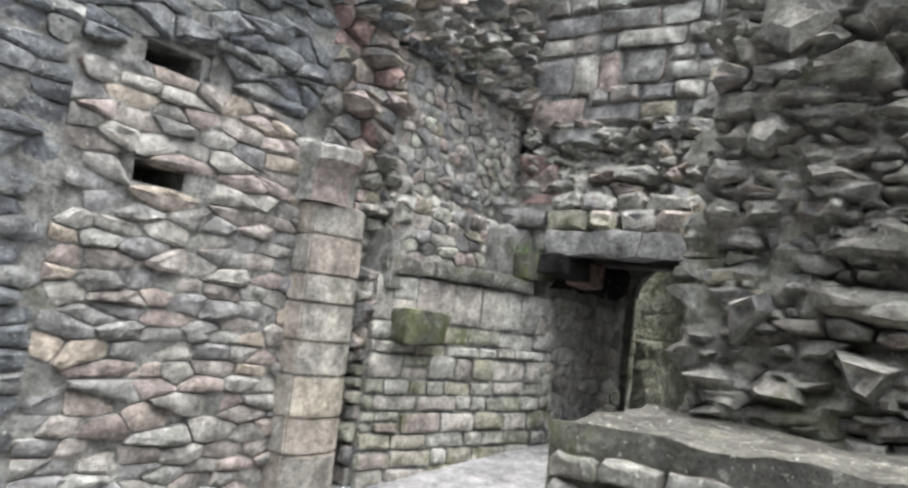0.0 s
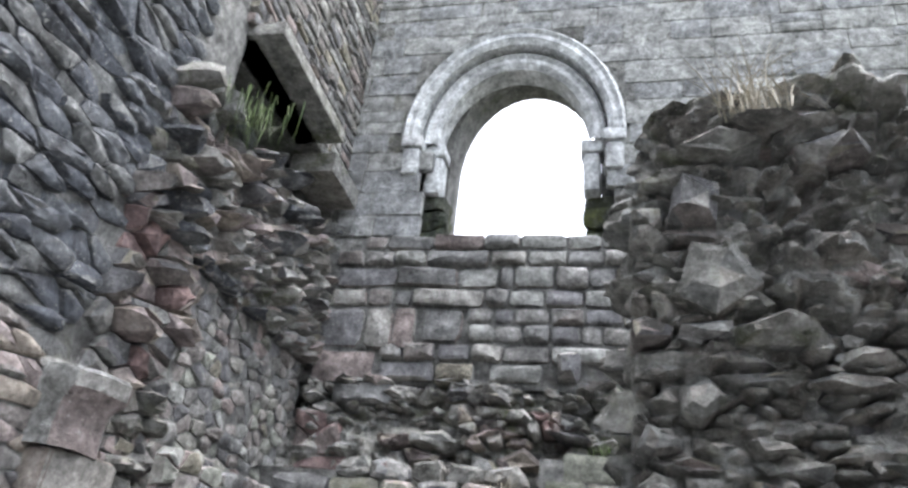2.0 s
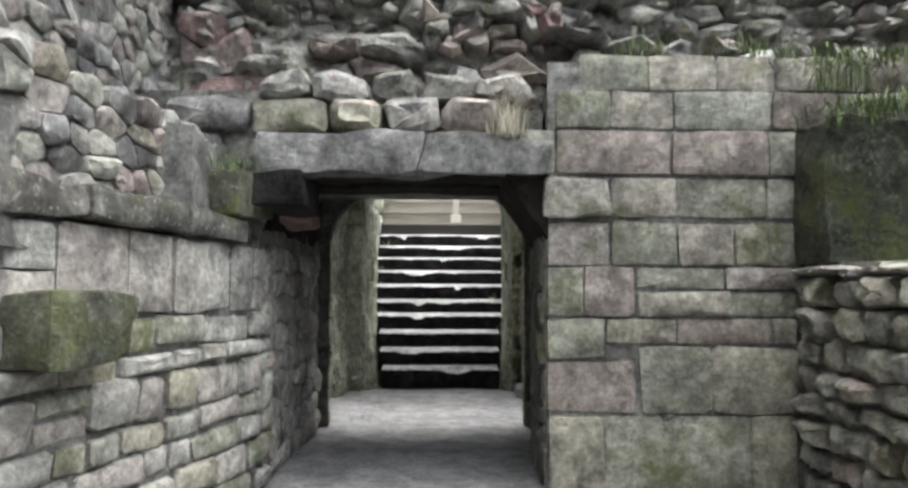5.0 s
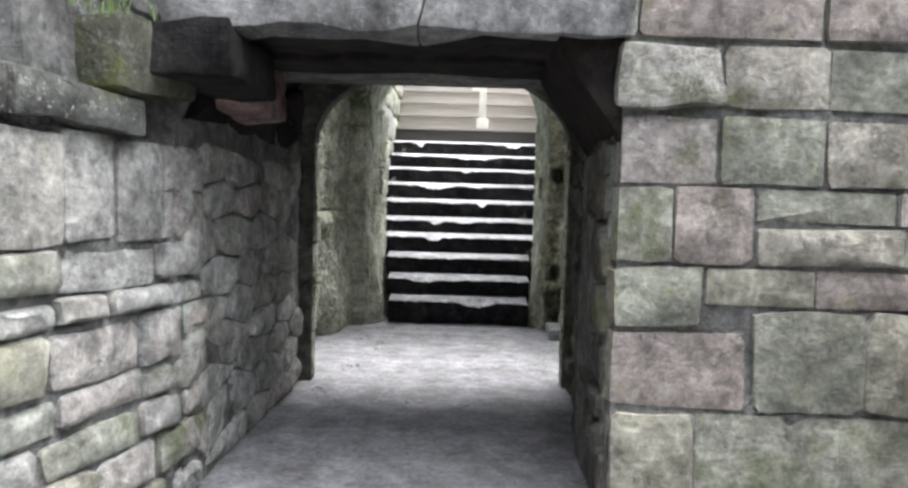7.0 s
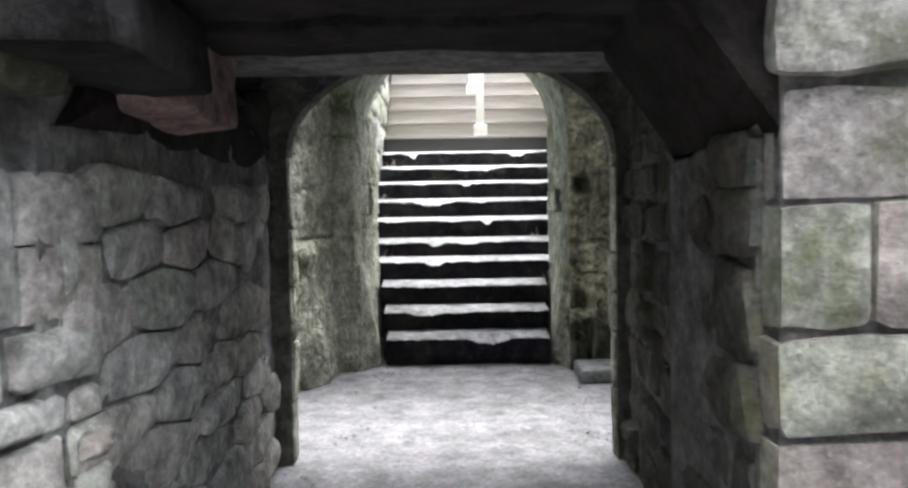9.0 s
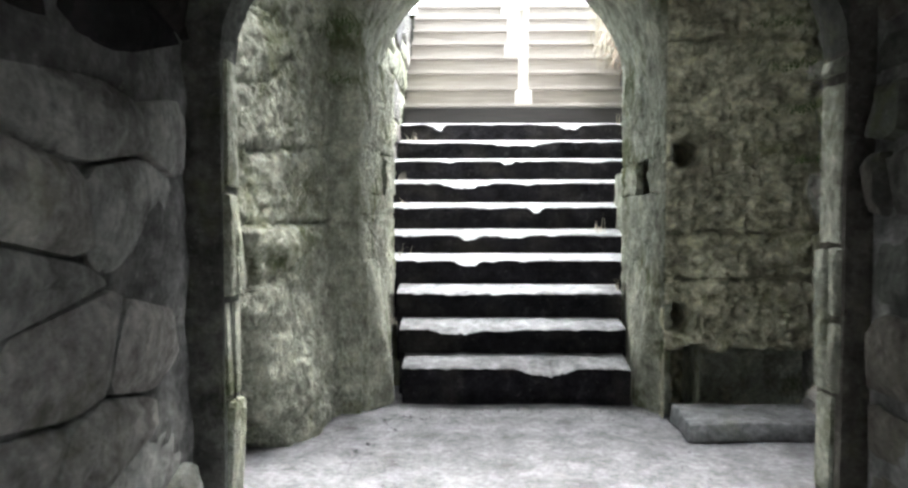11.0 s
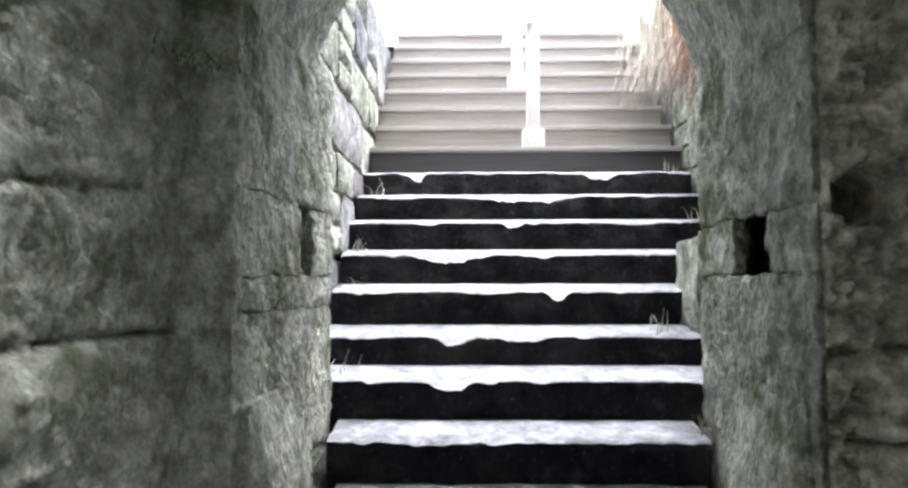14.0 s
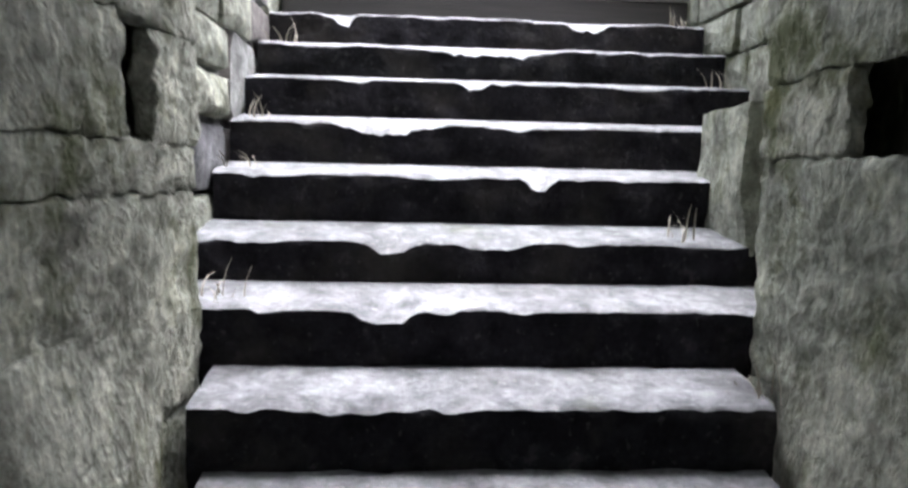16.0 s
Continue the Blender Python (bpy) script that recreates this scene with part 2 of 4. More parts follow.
def relief_path(name, pts, z0, z1, step, material, parent, deep=0.10, cell=5.0, flat=2.2, top=0.25, label="", seed=0.0, grit=0.03, lean=0.0, slump=None):
    """A skin of torn rubble along a line in plan: blocky cells that stand out unevenly, with a ragged top."""
    line = [Vector((x, y, 0)) for x, y in pts]
    samples = []
    for a, b in zip(line, line[1:]):
        k = max(1, round((b - a).length / step))
        samples += [(a + (b - a) * i / k, (b - a).normalized()) for i in range(k)]
    samples.append((line[-1], (line[-1] - line[-2]).normalized()))
    ways = [sum((samples[max(0, min(len(samples) - 1, i + d))][1] for d in range(-3, 4)), Vector()).normalized() for i in range(len(samples))]
    nz, bm, rows_ = round((z1 - z0) / step), bmesh.new(), []
    for (p, _), w in zip(samples, ways):
        out = Vector((-w.y, w.x, 0))
        col, edge = [], z1 - top * (0.5 + noise.noise((p.x * 2.1 + seed, p.y * 2.1, 5.0)))
        edge -= slump(p) if slump else 0.0
        for j in range(nz + 1):
            z = z0 + (z1 - z0) * j / nz
            q = Vector((p.x + seed, p.y, z * flat)) * cell + noise.noise_vector(Vector((p.x, p.y, z)) * 4.0) * 0.45
            dist, near = noise.voronoi(q)
            gap = min(1.0, (dist[1] - dist[0]) * 3.2)
            pick = noise.cell(near[0] * 7.3 + Vector((0.5, 0.5, 0.5)))
            d = deep * (pick * 0.9 - 0.15) * gap + grit * noise.noise(Vector((p.x, p.y, z)) * 9) + grit * 1.3 * noise.noise(Vector((p.x, p.y, z)) * 3 + Vector((seed, 0, 0)))
            d += grit * 0.7 * (0.5 - abs(noise.noise(Vector((p.x * 8, p.y * 8, z * 15))))) + grit * 0.45 * noise.noise(Vector((p.x, p.y, z * 1.4)) * 19)
            d += lean * ((z0 + z1) / 2 - z)
            fall = max(0.0, (z - edge) / 0.12)
            d -= min(0.5, 0.12 * fall)
            col.append(bm.verts.new((p.x + out.x * d, p.y + out.y * d, min(z, edge + 0.06 + 0.03 * noise.noise((p.x * 9, p.y * 9, z))))))
        rows_.append(col)
    for a, b in zip(rows_, rows_[1:]):
        for j in range(nz):
            bm.faces.new((a[j], a[j + 1], b[j + 1], b[j]))
    me_ob = part(name, bm, material, parent, label)
    me_ob.data.set_sharp_from_angle(angle=radians(30))
    return me_ob


def thing(name, label, category="", kind="", group="", at=(0, 0, 0)):
    ob = new(name)
    ob.location = at
    ob.empty_display_size = 0.1
    return tagged(ob, label, category, group, kind)


RNG = random.Random(7)

# per style: corner wander, corner cut, edge bevel in metres, doming, sharp angle
STYLES = {"ashlar": (0.03, (0.02, 0.10), 0.009, 0.25, 50), "coursed": (0.055, (0.05, 0.22), 0.018, 0.40, 45), "rubble": (0.09, (0.06, 0.26), 0.014, 0.5, 40), "core": (0.16, (0.10, 0.42), 0.018, 0.9, 24)}


def outline(w, h, style):
    """An uneven rounded block outline, w by h, about its middle."""
    wander, cutoff = STYLES[style][:2]
    k, ring = min(w, h) * wander, []
    for cx, cz in ((1, 1), (-1, 1), (-1, -1), (1, -1)):
        ca, cb = RNG.uniform(*cutoff) * min(w, h), RNG.uniform(*cutoff) * min(w, h)
        pair = [(0.5 * w * cx, cz * (0.5 * h - ca)), (cx * (0.5 * w - cb), 0.5 * h * cz)]
        ring += pair if cx * cz > 0 else pair[::-1]
        if cx * cz > 0:
            ring.append((RNG.uniform(-0.2, 0.2) * w, 0.5 * h * cz))
    return [(x + RNG.uniform(-k, k), z + RNG.uniform(-k, k)) for x, z in ring]


def stone_data(face, s, z, ring, style, depth, roll=0.0, lean=0.0, off=0.0, turn=0.0):
    """Vertices and faces of one stone on a wall face, about its own middle, and that middle."""
    bevel, dome = STYLES[style][2:4]
    cr, sr = math.cos(radians(roll)), math.sin(radians(roll))
    ring = [(x * cr - y * sr, x * sr + y * cr) for x, y in ring]
    hw, hh = max(abs(p[0]) for p in ring), max(abs(p[1]) for p in ring)
    inner = (max(0.5, 1 - bevel / hw), max(0.5, 1 - bevel / hh))
    tl, tt = math.tan(radians(lean)), math.tan(radians(turn))
    at = face.o + face.u * s + Vector((0, 0, z))
    verts, n = [], len(ring)
    for lx, lz, y in ((1, 1, -0.06), (inner[0], inner[1], 0.72), (inner[0] * 0.62, inner[1] * 0.62, 1.0)):
        for x, q in ring:
            out = y
            if y > 0:
                out = depth * (y + RNG.uniform(-0.28, 0.28) * dome) + q * tl + x * tt
            verts.append(face.u * (x * lx) + face.n * (out + off) + Vector((0, 0, q * lz)))
    verts.append(face.n * (off + depth * (1 + RNG.uniform(-0.2, 0.2) * dome)))
    faces = [(j * n + k, j * n + (k + 1) % n, (j + 1) * n + (k + 1) % n, (j + 1) * n + k) for j in range(2) for k in range(n)]
    faces += [(2 * n + k, 2 * n + (k + 1) % n, 3 * n) for k in range(n)]
    if face.u.cross(Vector((0, 0, 1))).dot(face.n) < 0:
        faces = [f[::-1] for f in faces]
    return at, verts, faces


def stone_mesh(name, verts, faces, material, style):
    me = bpy.data.meshes.new(name)
    me.from_pydata(verts, [], faces)
    me.materials.append(material)
    me.polygons.foreach_set("use_smooth", [True] * len(me.polygons))
    me.set_sharp_from_angle(angle=radians(STYLES[style][4]))
    return me


class Face:
    """A wall face: a start point in plan, the way along it and the way out of it."""

    def __init__(self, x, y, ux, uy, nx, ny):
        self.o, self.u, self.n = Vector((x, y, 0)), Vector((ux, uy, 0)).normalized(), Vector((nx, ny, 0)).normalized()

    def matrix(self, s, z, w, h, d, roll=0.0, off=0.0, lean=0.0):
        u = self.u if self.u.cross(self.n).z > 0 else -self.u
        m = Matrix((u, self.n, Vector((0, 0, 1)))).transposed().to_4x4()
        at = self.o + self.u * s + self.n * off + Vector((0, 0, z))
        return Matrix.Translation(at) @ m @ pose(0, 0, 0, lean, 0, 0) @ pose(0, 0, 0, 0, roll, 0) @ Matrix.Diagonal((w, d, h, 1))


def courses(s0, s1, z0, z1, hs, ws, keep=None, drift=0.01, skew=0.0):
    """Uneven courses over a stretch of wall: yields s, z, width, height."""
    z = z0
    while z < z1 - 0.03:
        h = min(RNG.uniform(*hs), z1 - z)
        s = s0 - RNG.uniform(0, ws[0])
        while s < s1:
            w = RNG.uniform(*ws)
            if s1 - s - w < ws[0] * 0.5:
                w = s1 - s
            a, b = max(s, s0), min(s + w, s1)
            cs, cz = (a + b) / 2, z + h / 2 + skew * ((a + b) / 2 - s0)
            if b - a > 0.04 and (keep is None or keep(cs, cz)):
                if h > hs[1] * 0.75 and RNG.random() < 0.22 and b - a < ws[1] * 0.8:
                    yield cs, cz - h / 4, b - a, h / 2
                    yield cs, cz + h / 4, b - a, h / 2
                else:
                    yield cs + RNG.uniform(-drift, drift) * 0.3, cz + RNG.uniform(-drift, drift), b - a, h
            s += w
        z += h


def place(parent, stones, style, materials, limit, name):
    """One object for each stone; those past the limit are joined into one part."""
    rest_v, rest_f = [], []
    for i, (at, verts, faces) in enumerate(stones):
        if i < limit:
            ob = new(name, stone_mesh(name, verts, faces, materials[RNG.randrange(len(materials))], style))
            ob.parent, ob.location = parent, at
        else:
            k = len(rest_v)
            rest_v += [v + at for v in verts]
            rest_f += [tuple(k + j for j in f) for f in faces]
    if rest_f:
        tagged(part_object("small_stones", stone_mesh("small_stones", rest_v, rest_f, materials[0], style), parent), kind="stuff")


def lay(parent, face, items, style, materials, depth=(0.03, 0.07), gap=0.012, roll=2.0, lean=4.0, off=0.0, limit=300, name="stone"):
    """Lays squared or rough stones on a face."""
    place(parent, [stone_data(face, s, z, outline(max(0.03, w - gap), max(0.03, h - gap), style), style, RNG.uniform(*depth), RNG.uniform(-roll, roll), RNG.uniform(-lean, lean), off, RNG.uniform(-lean, lean) * 0.6) for s, z, w, h in items], style, materials, limit, name)


def cells(s0, s1, z0, z1, w, h, keep=None, jitter=0.38, gap=0.012, rounds=1):
    """Random rubble: the cells of a jittered net, as (s, z, outline), each about its own middle."""
    seeds, row, z = [], 0, z0 - h / 2
    while z < z1 + h:
        s = s0 - w + (w / 2 if row % 2 else 0)
        while s < s1 + w:
            if RNG.random() < 0.88:
                seeds.append(((s + RNG.uniform(-jitter, jitter) * w) / w, (z + RNG.uniform(-jitter, jitter) * 0.75 * h) / h))
            s += w
        z += h
        row += 1
    arr = np.array(seeds)
    for cx, cz in seeds:
        s, z = cx * w, cz * h
        if not (s0 < s < s1 and z0 < z < z1) or (keep and not keep(s, z)):
            continue
        d2 = (arr[:, 0] - cx) ** 2 + (arr[:, 1] - cz) ** 2
        poly = [(cx - 2, cz - 2), (cx + 2, cz - 2), (cx + 2, cz + 2), (cx - 2, cz + 2)]
        for i in np.argsort(d2)[1:16]:
            ox, oz = arr[i]
            mx, mz, nx, nz = (cx + ox) / 2, (cz + oz) / 2, ox - cx, oz - cz
            out = []
            for a, b in zip(poly, poly[1:] + poly[:1]):
                da, db = (a[0] - mx) * nx + (a[1] - mz) * nz, (b[0] - mx) * nx + (b[1] - mz) * nz
                if da <= 0:
                    out.append(a)
                if da * db < 0:
                    f = da / (da - db)
                    out.append((a[0] + (b[0] - a[0]) * f, a[1] + (b[1] - a[1]) * f))
            poly = out
        poly = [(min(s1, max(s0, p[0] * w)), min(z1, max(z0, p[1] * h))) for p in poly]
        ms, mz = sum(p[0] for p in poly) / len(poly), sum(p[1] for p in poly) / len(poly)
        poly = [(a - ms, b - mz) for a, b in poly]
        hw, hh = max(abs(p[0]) for p in poly), max(abs(p[1]) for p in poly)
        if hw < 0.03 or hh < 0.02:
            continue
        poly = [(a * (1 - gap / 2 / hw), b * (1 - gap / 2 / hh)) for a, b in poly]
        for _ in range(rounds):
            poly = [q for a, b in zip(poly, poly[1:] + poly[:1]) for q in ((a[0] * 0.86 + b[0] * 0.14, a[1] * 0.86 + b[1] * 0.14), (a[0] * 0.14 + b[0] * 0.86, a[1] * 0.14 + b[1] * 0.86))]
        yield ms, mz, poly


def rubble(parent, face, items, style, materials, depth=(0.02, 0.08), lean=6.0, off=0.0, limit=300, name="stone"):
    """Lays random rubble cells on a face."""
    place(parent, [stone_data(face, s, z, poly, style, RNG.uniform(*depth), 0, RNG.uniform(-lean, lean), off, RNG.uniform(-lean, lean)) for s, z, poly in items], style, materials, limit, name)


def skin(name, face, s0, s1, z0, z1, step, relief, material, parent, label=""):
    """A gridded sheet over a face, pushed out by relief(s, z); None leaves a gap."""
    ns, nz = max(1, round((s1 - s0) / step)), max(1, round((z1 - z0) / step))
    verts, index, faces = [], {}, []
    for j in range(nz + 1):
        for i in range(ns + 1):
            s, z = s0 + (s1 - s0) * i / ns, z0 + (z1 - z0) * j / nz
            d = relief(s, z)
            if d is not None:
                index[i, j] = len(verts)
                verts.append(face.o + face.u * s + face.n * d + Vector((0, 0, z)))
    flip = face.u.cross(Vector((0, 0, 1))).dot(face.n) < 0
    for j in range(nz):
        for i in range(ns):
            q = [index.get(k) for k in ((i, j), (i + 1, j), (i + 1, j + 1), (i, j + 1))]
            if None not in q:
                faces.append(q[::-1] if flip else q)
    me = bpy.data.meshes.new(name)
    me.from_pydata(verts, [], faces)
    me.materials.append(material)
    me.polygons.foreach_set("use_smooth", [True] * len(me.polygons))
    return tagged(part_object(name, me, parent), label)


def mortar(face, s0, s1, z0, z1, parent, level=0.018, amp=0.016, keep=None, step=0.035, material=None):
    """Uneven lime mortar that fills the joints and laps over the edges of the stones."""
    def relief(s, z):
        if keep and not keep(s, z):
            return None
        p = face.o + face.u * s + Vector((0, 0, z))
        return level + amp * (noise.noise(p * 4.0) + 0.8 * noise.noise(p * 11.0) + 0.5 * noise.noise(p * 23.0))
    skin("mortar_bed", face, s0, s1, z0, z1, step, relief, material or M_MORTAR, parent)


def part_object(name, me, parent):
    ob = new(name, me)
    ob.parent = parent
    return ob


def bonded(rows_, plane_s=0.0):
    """Named courses: (bottom, top, joints) into stones."""
    for z0, z1, xs in rows_:
        for a, b in zip(xs, xs[1:]):
            yield (a + b) / 2 - plane_s, (z0 + z1) / 2, b - a, z1 - z0


def tuft(name, at, blades, length, material, label, spread=0.12, droop=0.5, category="grass", up=1.0):
    """A clump of thin bent blades."""
    r = random.Random(hash((round(at[0], 2), round(at[1], 2))) & 255)
    bm = bmesh.new()
    for _ in range(blades):
        a, ln = r.uniform(0, 2 * math.pi), length * r.uniform(0.5, 1.1)
        root = Vector((r.gauss(0, spread * 0.5), r.gauss(0, spread * 0.5), 0))
        out, side = Vector((math.cos(a), math.sin(a), 0)), Vector((-math.sin(a), math.cos(a), 0)) * 0.004
        bend, prev = r.uniform(0.2, 1.0) * droop, None
        for k in range(5):
            f = k / 4
            p = root + out * ln * bend * f * f + Vector((0, 0, up * ln * (f - 0.6 * bend * f * f)))
            wd = side * (1 - 0.8 * f)
            cur = (bm.verts.new(p - wd), bm.verts.new(p + wd))
            if prev:
                bm.faces.new((prev[0], prev[1], cur[1], cur[0]))
            prev = cur
    ob = part(name, bm, material)
    ob.location = at
    return tagged(ob, label, category, "", "stuff")


# ---- ground and floors ----
def sheet(name, x0, x1, y0, y1, z, step, amp, material, label, category, zf=None):
    bm = bmesh.new()
    nx, ny = max(1, round((x1 - x0) / step)), max(1, round((y1 - y0) / step))
    grid = []
    for j in range(ny + 1):
        for i in range(nx + 1):
            x, y = x0 + (x1 - x0) * i / nx, y0 + (y1 - y0) * j / ny
            h = amp * (noise.noise((x * 1.3, y * 1.3, 2.0)) + 0.5 * noise.noise((x * 5, y * 5, 7.0)))
            grid.append(bm.verts.new((x, y, (zf(x, y) if zf else z) + h)))
    for j in range(ny):
        for i in range(nx):
            a = j * (nx + 1) + i
            bm.faces.new((grid[a], grid[a + 1], grid[a + nx + 2], grid[a + nx + 1]))
    return tagged(part(name, bm, material), label, category, "", "structure")


sheet("ground", -400, 400, -400, 400, -0.36, 50, 0.0, M_TURF, "rough green turf around the ruin", "ground")
sheet("floor", -5.0, 5.2, -4.5, 12.6, 0.0, 0.12, 0.018, M_GROUND, "trodden grey earth and gravel floor", "floor", lambda x, y: -0.3 * max(0.0, min(1.0, (7.2 - y) / 2.2)))


# ---- walls of the ruin ----
def arch_pieces(bm, x0, x1, y0, y1, z0, z1, cx, half, spring, rise, sill=None, n=20, back=0.0):
    """A wall with an arched opening right through it."""
    a, b = cx - half, cx + half
    box(bm, x0, a - back, y0, y1, z0, z1)
    box(bm, b + back, x1, y0, y1, z0, z1)
    if back:
        box(bm, a - back, a, y0, y1, spring, z1)
        box(bm, b, b + back, y0, y1, spring, z1)
    if sill is not None:
        box(bm, a, b, y0, y1, z0, sill)
    pts = [(cx - half * math.cos(math.pi * i / n), spring + rise * math.sin(math.pi * i / n)) for i in range(n + 1)]
    for (xa, za), (xb, zb) in zip(pts, pts[1:]):
        v = [bm.verts.new((x, y, z)) for y in (y0, y1) for x, z in ((xa, za), (xb, zb), (xb, z1), (xa, z1))]
        for q in ((0, 1, 2, 3), (7, 6, 5, 4), (0, 4, 5, 1), (2, 6, 7, 3)):
            bm.faces.new([v[k] for k in q])


def arch_wall(name, label, material, *args, **kw):
    bm = bmesh.new()
    arch_pieces(bm, *args, **kw)
    bmesh.ops.remove_doubles(bm, verts=list(bm.verts), dist=1e-4)
    root = thing(name, label, "wall", "structure")
    part("wall_core", bm, material, root)
    return root


# the high side wall with its ragged rubble face
wall_west = thing("wall_west", "tall grey rubble stone wall with broken vault springing", "wall", "structure")
SOCKETS = ((2.84, 3.26, 2.60, 2.76), (2.90, 3.18, 1.84, 1.98))
y0, y1 = 2.84, 3.26
west_boxes = [(-5.2, -4.10, -4.5, y0, -0.4, 9.6), (-5.2, -4.10, y1, 9.0, -0.4, 4.95), (-5.2, -4.10, y1, 5.15, 4.95, 9.6), (-5.2, -4.10, 7.6, 9.0, 4.95, 9.6),
              (-5.2, -4.75, 5.15, 7.6, 4.95, 5.85), (-5.2, -4.02, 5.15, 7.6, 5.85, 9.6), (-5.2, -4.6, y0, y1, -0.4, 9.6)]
cuts = [-0.4, 1.84, 1.98, 2.60, 2.76, 9.6]
west_boxes += [(-4.6, -4.10, y0, y1, cuts[i], cuts[i + 1]) for i in (0, 2, 4)]
boxes("wall_core", west_boxes, M_MORTAR, wall_west)
WEST = Face(-4.08, 0, 0, 1, 1, 0)


def west_near(s, z):
    return not (4.35 < s < 5.3 and 2.45 < z < 3.7) and not (s > 4.9 and z < 1.6) and not (s > 4.5 and 3.75 < z < 5.0) and not (s > 5.1 and 4.9 < z < 5.9) and not any(a - 0.08 < s < b + 0.08 and c - 0.04 < z < d + 0.04 for a, b, c, d in SOCKETS)


NEARW = [M_COURSED, M_RUBBLE, M_COURSED, M_WARM]
rubble(wall_west, WEST, cells(2.4, 4.5, -0.3, 2.6, 0.30, 0.112, west_near, 0.36, -0.012), "rubble", NEARW, (0.02, 0.07), 6, limit=200)
rubble(wall_west, WEST, cells(4.9, 7.65, 1.6, 3.75, 0.18, 0.125, west_near, 0.40, -0.008), "rubble", [M_RUBBLE, M_COURSED, M_PALE], (0.02, 0.06), 9, limit=250)
rubble(wall_west, WEST, cells(-2.5, 2.4, -0.3, 6.5, 0.33, 0.118, west_near, 0.36, -0.012), "rubble", [M_SLATE], (0.02, 0.07), 6, limit=0)
rubble(wall_west, WEST, cells(2.4, 4.6, 2.6, 7.5, 0.30, 0.118, west_near, 0.38, -0.012), "rubble", [M_SLATE], (0.03, 0.10), 7, limit=0)
lay(wall_west, Face(-4.02, 0, 0, 1, 1, 0), courses(5.0, 7.65, 5.95, 9.4, (0.08, 0.17), (0.16, 0.42)), "coursed", [M_RUBBLE], (0.02, 0.05), gap=0.004, limit=0)
mortar(WEST, -2.5, 7.6, -0.3, 7.5, wall_west, 0.014, 0.014, lambda s, z: not any(a - 0.02 < s < b + 0.02 and c - 0.02 < z < d + 0.02 for a, b, c, d in SOCKETS) and not (s > 5.1 and z > 4.9), 0.045)
relief_path("torn_springing", [(-4.02, 7.62), (-3.98, 6.5), (-4.0, 5.2), (-4.06, 4.3)], 3.6, 5.1, 0.045, M_RUBBLE, wall_west, 0.20, 4.2, 1.7, 0.4, grit=0.06)
# broken vault springing: ragged stones that stand out of the wall
SPRING = Face(-4.08, 0, 0, 1, 1, 0)
rubble(wall_west, SPRING, cells(4.3, 7.6, 3.6, 5.05, 0.21, 0.13, None, 0.42, 0.0, 0), "core", [M_RUBBLE, M_CORE, M_RUBBLE, M_WARM, M_CORE, M_SLATE], (0.06, 0.36), 12, limit=200)
rubble(wall_west, SPRING, cells(4.35, 5.35, 2.45, 3.75, 0.25, 0.17, None, 0.42, 0.0, 0), "core", [M_WARM, M_RUBBLE, M_WARM, M_RED, M_RUBBLE], (0.06, 0.30), 12, limit=60)
rubble(wall_west, SPRING, cells(4.9, 5.35, 0.3, 2.6, 0.2, 0.14, None, 0.42, 0.0, 0), "core", [M_RUBBLE, M_CORE], (0.05, 0.26), 14, limit=60)
boxes("overhang", [(-4.3, -3.72, 5.1, 6.75, 5.85, 6.0), (-4.3, -3.78, 6.75, 7.55, 5.5, 5.75)], M_CORE, wall_west, bevel=0.03)

# the end wall with the great window
north_upper = arch_wall("wall_north", "high coursed stone end wall with arched window opening", M_MORTAR, -4.1, 3.4, 7.62, 8.05, 3.45, 9.6, -2.03, 1.16, 6.5, 1.42, sill=4.95)
bm = bmesh.new()
arch_pieces(bm, -4.1, 3.4, 8.05, 8.6, 2.0, 9.6, -1.94, 0.92, 6.55, 1.34, sill=5.2)
part("window_back_wall", bm, M_MORTAR, north_upper)
NORTH = Face(0, 7.61, 1, 0, 0, -1)
UPPER_ROWS = [
    (4.99, 5.17, (-3.60, -3.33, -2.81, -2.24, -1.85, -1.36, -1.0, -0.58, -0.11, 0.3, 0.8)),
    (4.79, 4.97, (-3.90, -3.57, -3.22, -2.87, -2.17, -1.76, -1.35, -0.97, -0.61, -0.09, 0.4, 0.9)),
    (4.53, 4.77, (-3.85, -3.16, -2.49, -2.06, -1.90, -1.47, -1.12, -0.85, -0.39, -0.07, 0.4, 0.9)),
    (4.31, 4.51, (-3.89, -3.47, -3.18, -2.97, -2.18, -1.94, -1.56, -1.17, -0.82, -0.36, -0.1, 0.5)),
    (3.82, 4.29, (-3.94, -3.44, -3.15, -2.88)),
    (3.91, 4.27, (-2.83, -2.38)),
    (4.12, 4.30, (-2.36, -2.08, -1.87, -1.5, -1.16, -0.79, -0.39, -0.12, 0.3)),
    (3.92, 4.11, (-2.34, -2.06, -1.77, -1.49, -1.2, -0.99, -0.68, -0.47, -0.15, 0.3)),
    (3.45, 3.80, (-3.93, -3.26)),
    (3.71, 3.90, (-3.25, -3.0, -2.64, -2.28, -1.96, -1.48, -0.88, -0.52, -0.18, 0.3)),
    (3.48, 3.70, (-3.23, -2.63, -2.21)),
    (3.51, 3.70, (-2.1, -1.54)),
]
